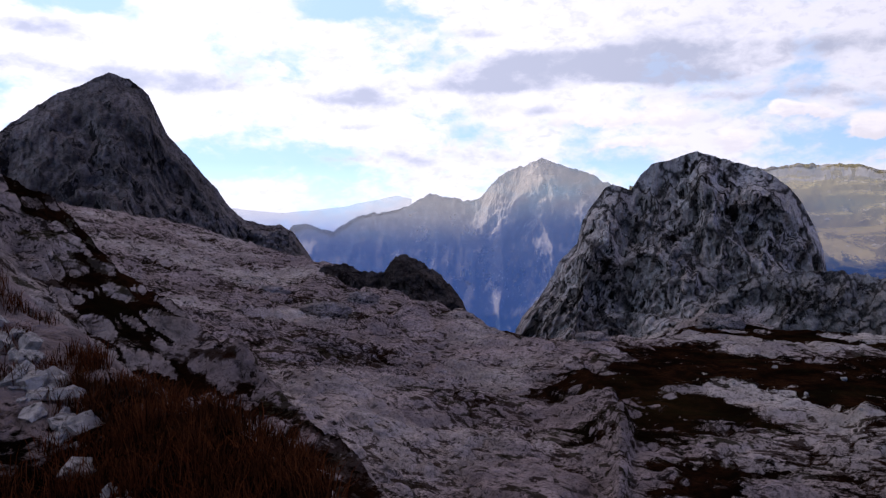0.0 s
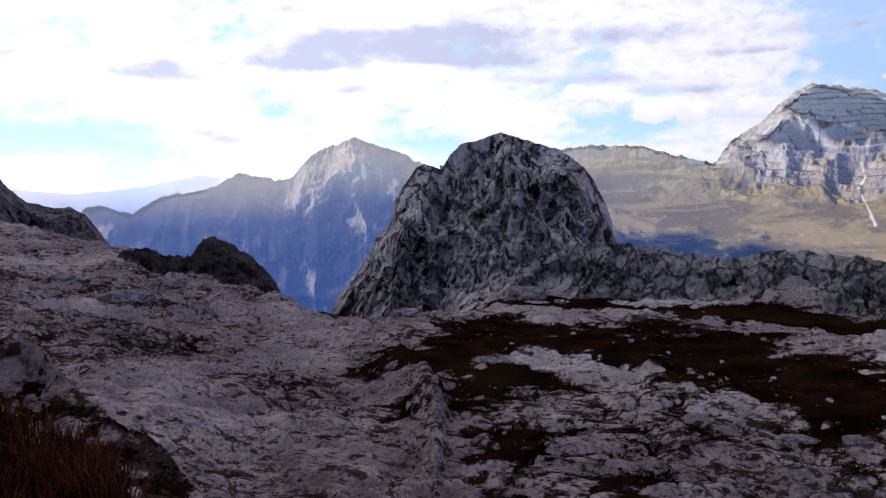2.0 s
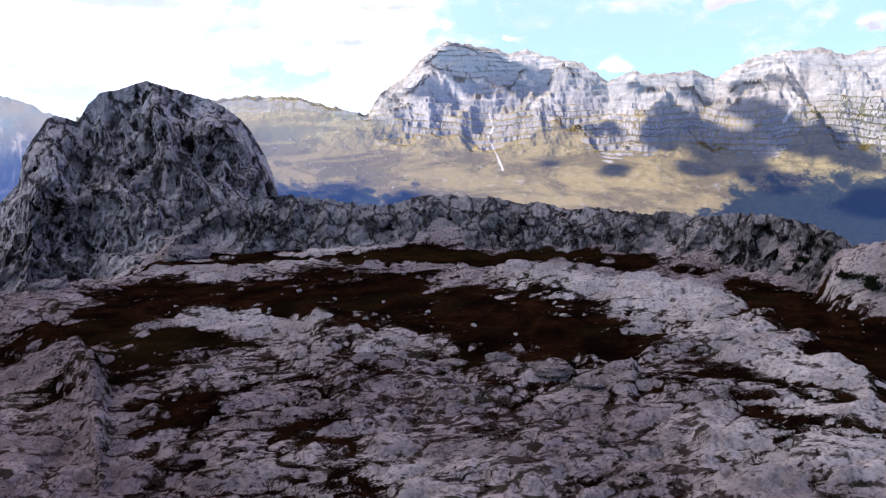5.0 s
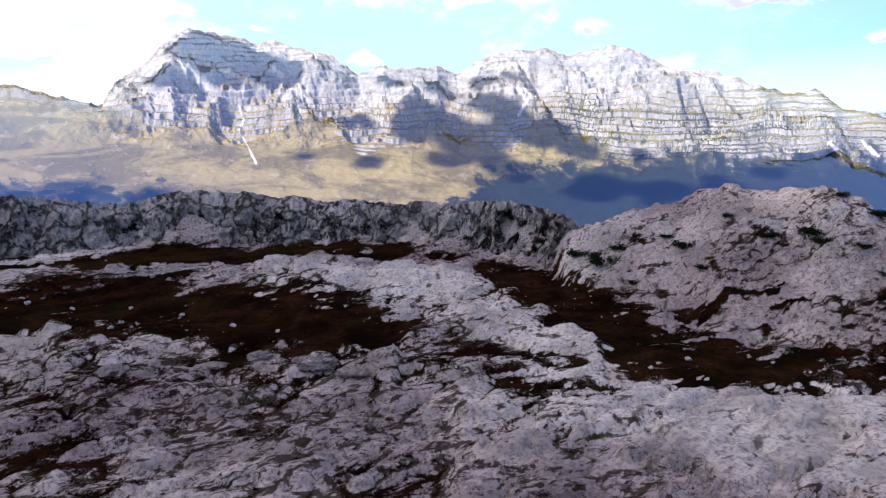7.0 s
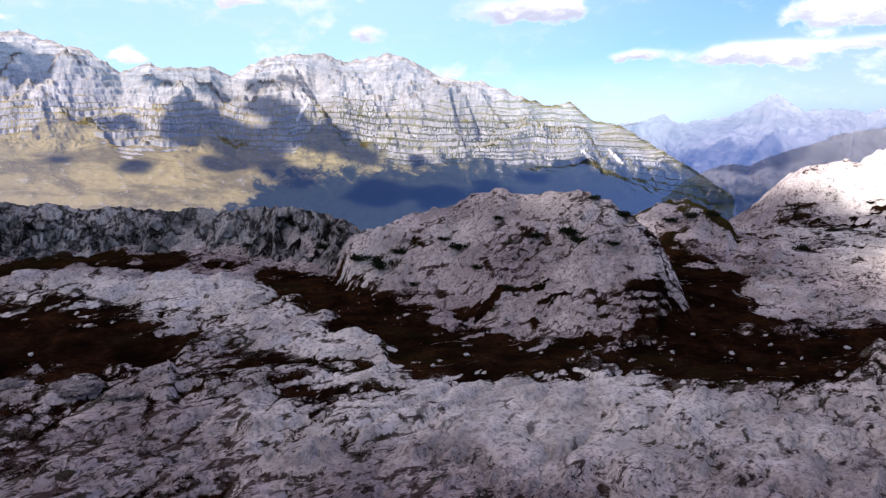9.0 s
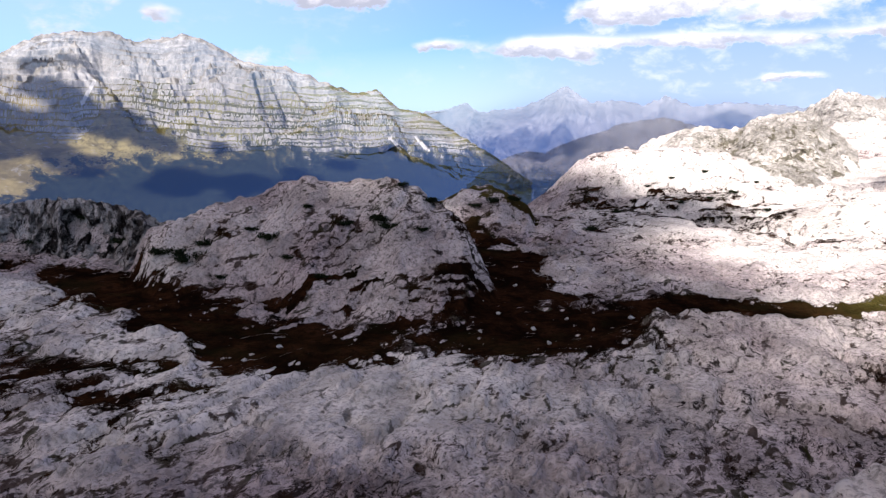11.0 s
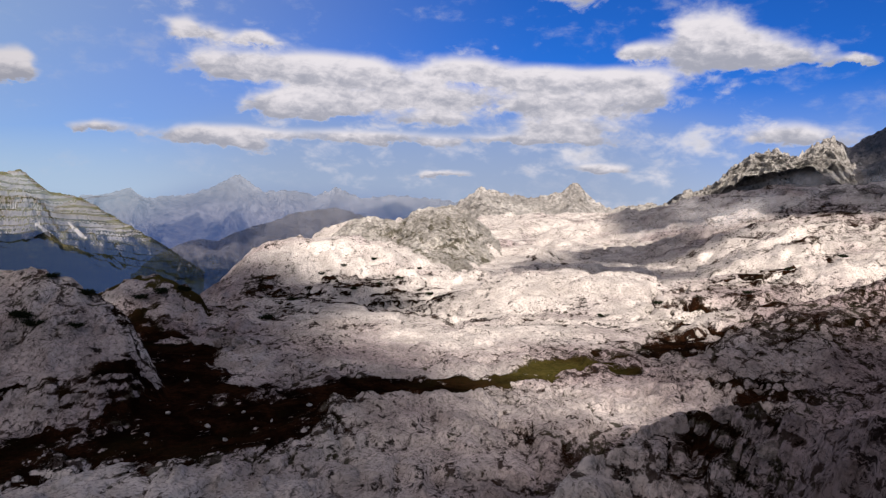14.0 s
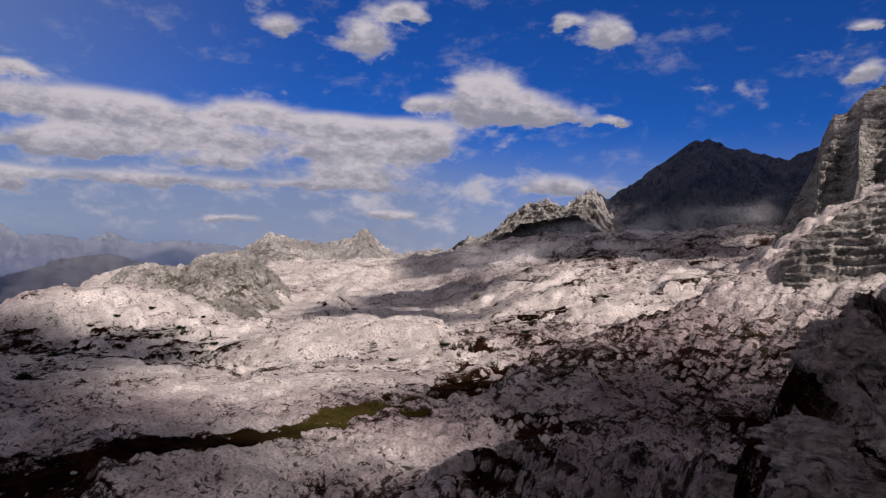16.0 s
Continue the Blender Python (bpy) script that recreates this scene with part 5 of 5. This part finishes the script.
def mist_material():
    m, n = material("thin_mist")
    p = coords(n)
    wisp = n.noise(n.vec("MULTIPLY", p, (1.0, 1.0, 2.2)), 0.011, 6.0, 0.6, 0.8)
    body = n.math("MULTIPLY", n.attr("veil"), n.ramp(wisp, 0.36, 0.62))
    finish(n, (0.62, 0.62, 0.64, 1.0), 1.0, through=n.math("SUBTRACT", 1.0, n.math("MULTIPLY", body, 0.24)))
    return m


def mist(az0, az1, low, high, r, seed, mat):
    """A wisp of mist lying along the foot of the summit: a bulging sheet that thins to nothing at its rim."""
    u, v = np.meshgrid(np.linspace(-1, 1, 90), np.linspace(-1, 1, 30))
    az = np.radians(0.5 * (az0 + az1) + 0.5 * (az1 - az0) * u)
    el = 0.5 * (low[0] + high[0]) + 0.5 * (low[1] + high[1] - low[0] - high[0]) * 0.5 * (u + 1) + 0.5 * np.interp(u, (-1, 1), (high[0] - low[0], high[1] - low[1])) * v
    bulge = 60 * (1 - u * u) * (1 - v * v)
    dist = r - bulge + 14 * fbm(900 * az, 40 * el, 0 * u + seed, 120.0, 4)
    veil = smooth(1 - np.maximum(np.abs(u), 0) ** 2, 0.0, 0.5) * smooth(1 - v * v, 0.0, 0.8)
    ob = grid_mesh("mist", dist * np.sin(az), dist * np.cos(az), EYE + dist * np.tan(np.radians(el)), mat, {"veil": veil})
    tagged(ob, "thin grey mist drifting below the dark summit", "mist", "wisps of mist", "structure")


M_MIST = mist_material()
for k, (a0, a1, low, high, r) in enumerate(((130, 147, (-1.4, 1.2), (1.6, 4.2), 930), (137, 155, (0.8, 2.2), (3.4, 6.0), 1000), (127, 138, (-2.6, -0.8), (-0.6, 2.0), 860))):
    mist(a0, a1, low, high, r, 3.0 * k, M_MIST)


# ---------------------------------------------------------------- loose rocks, shrubs and grass
def part(name, bm, mat, parent=None, label=""):
    me = bpy.data.meshes.new(name)
    bm.to_mesh(me)
    bm.free()
    me.materials.append(mat)
    ob = new(name, me)
    if parent is not None:
        ob.parent = parent
    return tagged(ob, label)


def on_ground(az, el, lo=2.0, hi=900.0):
    """Where the line from the eye at that bearing and elevation first meets the ground."""
    r = np.geomspace(lo, hi, 900)[None, :]
    a = np.full_like(r, az)
    x, y = r * np.sin(np.radians(a)), r * np.cos(np.radians(a))
    z = ground_height(a, r, x, y)
    under = z > EYE + r * math.tan(radians(el))
    k = int(np.argmax(under[0])) if under.any() else r.size - 1
    return Vector((x[0, k], y[0, k], z[0, k])), float(r[0, k])


def stone_material():
    m, n = material("boulder_rock")
    p = coords(n)
    c, grain, height = limestone_color(n, p, 0.22, (0.55, 0.53, 0.52), (0.03, 0.026, 0.024), 0.35)
    finish(n, c, 0.9, height, 0.8, 0.08)
    return m


M_STONE = stone_material()


def rock_mesh(size, squash, seed, cuts=3):
    """An angular block: the hull of scattered corners, its faces chipped."""
    rnd = random.Random(seed)
    bm = bmesh.new()
    for _ in range(13 if cuts > 1 else 9):
        p = Vector((rnd.gauss(0, 1), rnd.gauss(0, 1), rnd.gauss(0, 1))).normalized() * rnd.uniform(0.8, 1.1)
        bm.verts.new((p.x * size, p.y * size * 0.75, p.z * size * squash))
    made = bmesh.ops.convex_hull(bm, input=bm.verts)
    bmesh.ops.delete(bm, geom=[v for v in bm.verts if not v.link_faces], context="VERTS")
    if cuts > 1:
        bmesh.ops.subdivide_edges(bm, edges=bm.edges[:], cuts=2, use_grid_fill=True)
        bmesh.ops.triangulate(bm, faces=bm.faces[:])
        for v in bm.verts:
            v.co += Vector(noise.noise_vector(v.co * (3.0 / size) + Vector((seed, 0, 0)))) * size * 0.07
    bm.verts.index_update()
    return bm


def boulder(az, el, size, squash=0.6, turn=0.0, label="pale angular limestone boulder lying on the turf", near=2.0):
    at, r = on_ground(az, el, near)
    ob = part("boulder", rock_mesh(size, squash, int(az * 97 + el * 31) % 997, 3), M_STONE, None, label)
    ob.matrix_world = Matrix.Translation(at + Vector((0, 0, size * squash * 0.25))) @ pose(0, 0, 0, 8 * math.sin(az * 3), 8 * math.cos(el * 5), turn)
    return tagged(ob, "", "boulder", "boulders")


rng = random.Random(5)
# the block pile at the near bank, two lines of blocks in the turf
for k in range(52):
    t = rng.random()
    boulder(-30.2 + 4.2 * t + rng.uniform(-1.0, 1.0), -8.4 - 6.2 * t + rng.uniform(-1.2, 1.2), 0.08 + 0.20 * rng.random() ** 2, rng.uniform(0.45, 0.8), rng.uniform(0, 360),
            "pale angular limestone block in the pile beside the grass bank")
for k in range(14):
    t = k / 13
    boulder(-27.0 + 5.0 * t + rng.uniform(-0.7, 0.7), -14.8 - 5.6 * t + rng.uniform(-0.5, 0.5), rng.uniform(0.09, 0.20), rng.uniform(0.45, 0.7), rng.uniform(0, 360),
            "pale angular limestone block half sunk in brown turf")
# single white blocks on the turf of the hollows
for az, el, size in ((77.0, -17.4, 0.9), (74.3, -18.2, 0.7), (79.5, -16.6, 0.6), (97.0, -16.0, 0.9), (99.5, -15.2, 0.7), (101.6, -15.8, 0.8), (94.2, -15.0, 0.8), (95.4, -12.8, 0.8),
                     (28.5, -11.4, 1.2), (31.2, -12.2, 1.0), (24.2, -11.0, 1.2), (35.0, -12.6, 1.0), (38.4, -13.6, 0.9), (21.5, -12.4, 1.0), (33.5, -13.8, 0.9), (36.6, -10.6, 1.2),
                     (42.0, -14.6, 0.8), (45.3, -15.2, 0.7), (29.6, -13.4, 0.8), (26.2, -12.8, 0.9), (104.4, -14.8, 0.8), (92.8, -16.4, 0.7), (98.2, -17.0, 0.7)):
    boulder(az, el, size, 0.6, az * 37, "white limestone boulder lying on dark turf in a hollow", 60.0)


def outcrop(az, el, size, squash, turn, label="rounded pale limestone outcrop rising from the karst", near=40.0):
    at, r = on_ground(az, el, near)
    bm = bmesh.new()
    bmesh.ops.create_icosphere(bm, subdivisions=5, radius=1.0)
    for v in bm.verts:
        n = noise.fractal(v.co * 1.6 + Vector((az, el, 0)), 0.6, 2.0, 4)
        bed = abs(noise.noise(Vector((v.co.x * 0.7 + az, v.co.y * 0.7, v.co.z * 7))))
        v.co *= 1 + 0.30 * n - 0.16 * bed
        v.co = Vector((v.co.x * size, v.co.y * size * 0.55, v.co.z * size * squash))
    ob = part("outcrop", bm, M_OUTCROP, None, label)
    for f in ob.data.polygons:
        f.use_smooth = True
    ob.matrix_world = Matrix.Translation(at) @ pose(0, 0, 0, 0, 0, turn - az)
    return tagged(ob, "", "outcrop", "outcrops")


M_OUTCROP = cliff_material("outcrop_rock", 1.1, (0.56, 0.485, 0.47), (0.016, 0.013, 0.012), joints=0.22, along=0.42, chips=0.8)
for az, el, size, squash, turn in ((43.8, -16.9, 2.6, 0.35, 8), (47.8, -17.8, 4.6, 0.28, -12), (50.8, -18.6, 3.0, 0.25, -15), (40.2, -17.3, 3.4, 0.22, 0), (20.5, -8.3, 9.0, 0.5, 0), (98.6, -10.3, 5.5, 0.55, 0),
                                   (97.2, -9.6, 3.0, 0.5, 20), (11.5, -9.6, 6.0, 0.4, 0), (-13.0, -6.2, 8.0, 0.45, 0),
                                   (-6.2, -6.9, 7.0, 0.5, 0), (-9.0, -7.8, 9.0, 0.45, 10)):
    outcrop(az, el, size, squash, turn)
# weathered blocks of the near slope
rng = random.Random(21)
for k in range(34):
    az = rng.uniform(134, 163)
    el = rng.uniform(0.0, 1.0) * 16 + np.interp(az, (134, 152, 158, 163), (-27, -26, -18, -12))
    outcrop(az, el, rng.uniform(0.7, 2.0), rng.uniform(0.45, 0.8), rng.uniform(-40, 40), "rough weathered grey limestone outcrop on the near slope", 8.0)


def needle_material():
    m, n = material("dwarf_pine_needles")
    v = n.add("ShaderNodeNewGeometry").outputs["Random Per Island"]
    finish(n, n.mix(v, (0.005, 0.008, 0.005), (0.016, 0.021, 0.010)), 0.8)
    return m


def bark_material():
    m, n = material("dwarf_pine_bark")
    finish(n, n.mix(n.noise(coords(n), 9.0, 5.0), (0.03, 0.022, 0.016), (0.09, 0.07, 0.05)), 0.9)
    return m


M_NEEDLE, M_BARK = needle_material(), bark_material()


def dwarf_pine(az, el, size, seed):
    """A low creeping pine: bent stems and a flat crown of many small sprays."""
    rnd = random.Random(seed)
    at, r = on_ground(az, el, 60.0)
    base = new("dwarf_pine")
    base.location = at
    tagged(base, "dark green dwarf pine mat creeping over the limestone", "shrub", "dwarf pines")
    crown, stems = bmesh.new(), bmesh.new()
    for k in range(7):
        a = rnd.uniform(0, 2 * math.pi)
        reach = size * rnd.uniform(0.4, 0.95)
        tip = Vector((reach * math.cos(a), reach * math.sin(a), size * rnd.uniform(0.22, 0.42)))
        side = Vector((-tip.y, tip.x, 0)).normalized() * size * 0.022
        ring = []
        for t in (0.0, 0.35, 0.7, 1.0):
            c = Vector((tip.x * t, tip.y * t, tip.z * t * t + 0.05 * size * t - (0.1 * size if t == 0 else 0)))
            w = side * (1.1 - 0.8 * t)
            up = Vector((0, 0, w.length))
            ring.append([stems.verts.new(c + d) for d in (w, up, -w, -up)])
        for r0, r1 in zip(ring, ring[1:]):
            for q in range(4):
                stems.faces.new((r0[q], r0[(q + 1) % 4], r1[(q + 1) % 4], r1[q]))
        for q in range(95):
            c = tip * rnd.uniform(0.35, 1.1) + Vector((rnd.gauss(0, 0.2), rnd.gauss(0, 0.2), rnd.gauss(0.04, 0.09))) * size
            d = Vector((rnd.gauss(0, 1), rnd.gauss(0, 1), rnd.gauss(0.6, 0.7))).normalized()
            e = d.cross(Vector((rnd.gauss(0, 1), rnd.gauss(0, 1), rnd.gauss(0, 1)))).normalized()
            h, w = size * rnd.uniform(0.09, 0.17), size * rnd.uniform(0.03, 0.06)
            crown.faces.new([crown.verts.new(p) for p in (c - e * w, c + d * h * 0.6 - e * w * 0.8, c + d * h, c + d * h * 0.6 + e * w * 0.8, c + e * w)])
    part("stem", stems, M_BARK, base)
    part("crown", crown, M_NEEDLE, base)


PINES = ((76.5, -9.4, 2.4), (82.2, -8.4, 2.0), (84.9, -8.2, 2.6), (85.5, -8.6, 2.0), (68.8, -10.2, 2.6), (70.6, -10.8, 3.2), (70.0, -10.3, 2.6), (71.7, -9.6, 2.2), (60.6, -8.9, 2.6), (62.2, -8.4, 2.4), (65.9, -9.2, 2.8),
         (64.0, -7.4, 2.2), (67.2, -8.6, 2.4), (77.8, -10.8, 1.6), (79.3, -7.2, 1.4), (81.3, -4.9, 1.3), (86.6, -5.4, 1.8), (88.8, -6.6, 2.2), (75.2, -8.6, 1.6), (73.0, -12.2, 1.5), (80.4, -12.4, 1.6), (88.2, -9.0, 1.6),
         (36.8, -6.2, 2.2), (44.8, -6.2, 2.4), (47.8, -6.4, 2.2), (53.0, -6.9, 2.0), (57.2, -6.9, 2.4), (31.0, -6.2, 2.4), (109.0, -3.8, 2.2), (111.0, -5.2, 2.4), (106.6, -4.6, 2.2), (107.5, -6.2, 2.0), (103.0, -7.0, 2.0),
         (100.8, -6.4, 2.0), (112.5, -4.4, 2.2), (109.5, -5.8, 2.0), (113.4, -6.4, 2.0), (105.0, -5.2, 2.0), (101.0, -8.4, 2.6), (93.6, -6.6, 3.0), (92.2, -7.0, 2.4), (95.2, -6.4, 3.0), (126.6, -7.4, 1.8), (130.5, -6.2, 2.0),
         (136.6, -5.0, 2.0), (139.2, -3.2, 2.2), (142.5, -2.2, 2.2))
for k, (az, el, size) in enumerate(PINES):
    dwarf_pine(az, el, 1.3 * size, 40 + k)


def blade_material():
    m, n = material("dry_grass")
    v = n.add("ShaderNodeNewGeometry").outputs["Random Per Island"]
    finish(n, n.mix(v, (0.008, 0.0032, 0.002), n.mix(n.noise(coords(n), 0.9, 3.0), (0.17, 0.045, 0.018), (0.05, 0.026, 0.010))), 0.9)
    return m


def build_grass():
    """Dry tufts over the near bank, one sheet of blades."""
    rs = np.random.RandomState(12)
    count = 1500
    az = rs.uniform(-33, -6, count)
    rr = np.interp(az, (-33, -20, -6), (15, 10, 5.6)) * rs.uniform(0.45, 1.08, count)
    x, y = rr * np.sin(np.radians(az)), rr * np.cos(np.radians(az))
    z = ground_height(az[None], rr[None], x[None], y[None])[0]
    keep = fbm(x, y, 0 * x, 1.1, 3) > -0.12
    verts, faces = [], []
    for cx, cy, cz in zip(x[keep], y[keep], z[keep]):
        for q in range(16):
            a, lean, h = rs.uniform(0, 6.28), rs.uniform(0.05, 0.22), rs.uniform(0.10, 0.30)
            px, py = cx + rs.normal(0, 0.07), cy + rs.normal(0, 0.07)
            dx, dy, w = math.cos(a), math.sin(a), 0.006
            i = len(verts)
            verts += [(px - dy * w, py + dx * w, cz - 0.04), (px + dy * w, py - dx * w, cz - 0.04),
                      (px + dx * lean * 0.5 + dy * w * 0.7, py + dy * lean * 0.5 - dx * w * 0.7, cz + h * 0.65), (px + dx * lean * 0.5 - dy * w * 0.7, py + dy * lean * 0.5 + dx * w * 0.7, cz + h * 0.65),
                      (px + dx * lean * 1.3, py + dy * lean * 1.3, cz + h)]
            faces += [(i, i + 1, i + 2, i + 3), (i + 3, i + 2, i + 4)]
    me = bpy.data.meshes.new("dry_grass")
    me.from_pydata(verts, [], faces)
    me.materials.append(blade_material())
    tagged(new("dry_grass", me), "rust brown dry grass tufts on the near bank", "grass", kind="stuff")


build_grass()


def build_rubble():
    """Small stones strewn over turf and rock of the basin."""
    rs = np.random.RandomState(3)
    count = 330
    az = rs.uniform(-8, 135, count)
    rr = np.exp(rs.uniform(np.log(85), np.log(300), count))
    x, y = rr * np.sin(np.radians(az)), rr * np.cos(np.radians(az))
    z = ground_height(az[None], rr[None], x[None], y[None])[0]
    bm = rock_mesh(1.0, 0.6, 77, 1)
    unit = np.array([v.co[:] for v in bm.verts])
    tri = np.array([[v.index for v in f.verts] for f in bm.faces])
    bm.free()
    size = (0.07 + 0.33 * rs.uniform(0, 1, count) ** 3) * (rr / 150) ** 0.5
    turn = rs.uniform(0, 6.28, count)
    c, sn = np.cos(turn)[:, None], np.sin(turn)[:, None]
    V = np.stack([(unit[None, :, 0] * c - unit[None, :, 1] * sn) * size[:, None] + x[:, None], (unit[None, :, 0] * sn + unit[None, :, 1] * c) * size[:, None] + y[:, None],
                  unit[None, :, 2] * size[:, None] + z[:, None] + 0.1 * size[:, None]], -1)
    F = tri[None] + (np.arange(count) * len(unit))[:, None, None]
    me = bpy.data.meshes.new("rubble")
    me.from_pydata(V.reshape(-1, 3).tolist(), [], F.reshape(-1, 3).tolist())
    me.materials.append(M_STONE)
    tagged(new("rubble", me), "small pale limestone rubble strewn over the basin", "rubble", kind="stuff")


build_rubble()
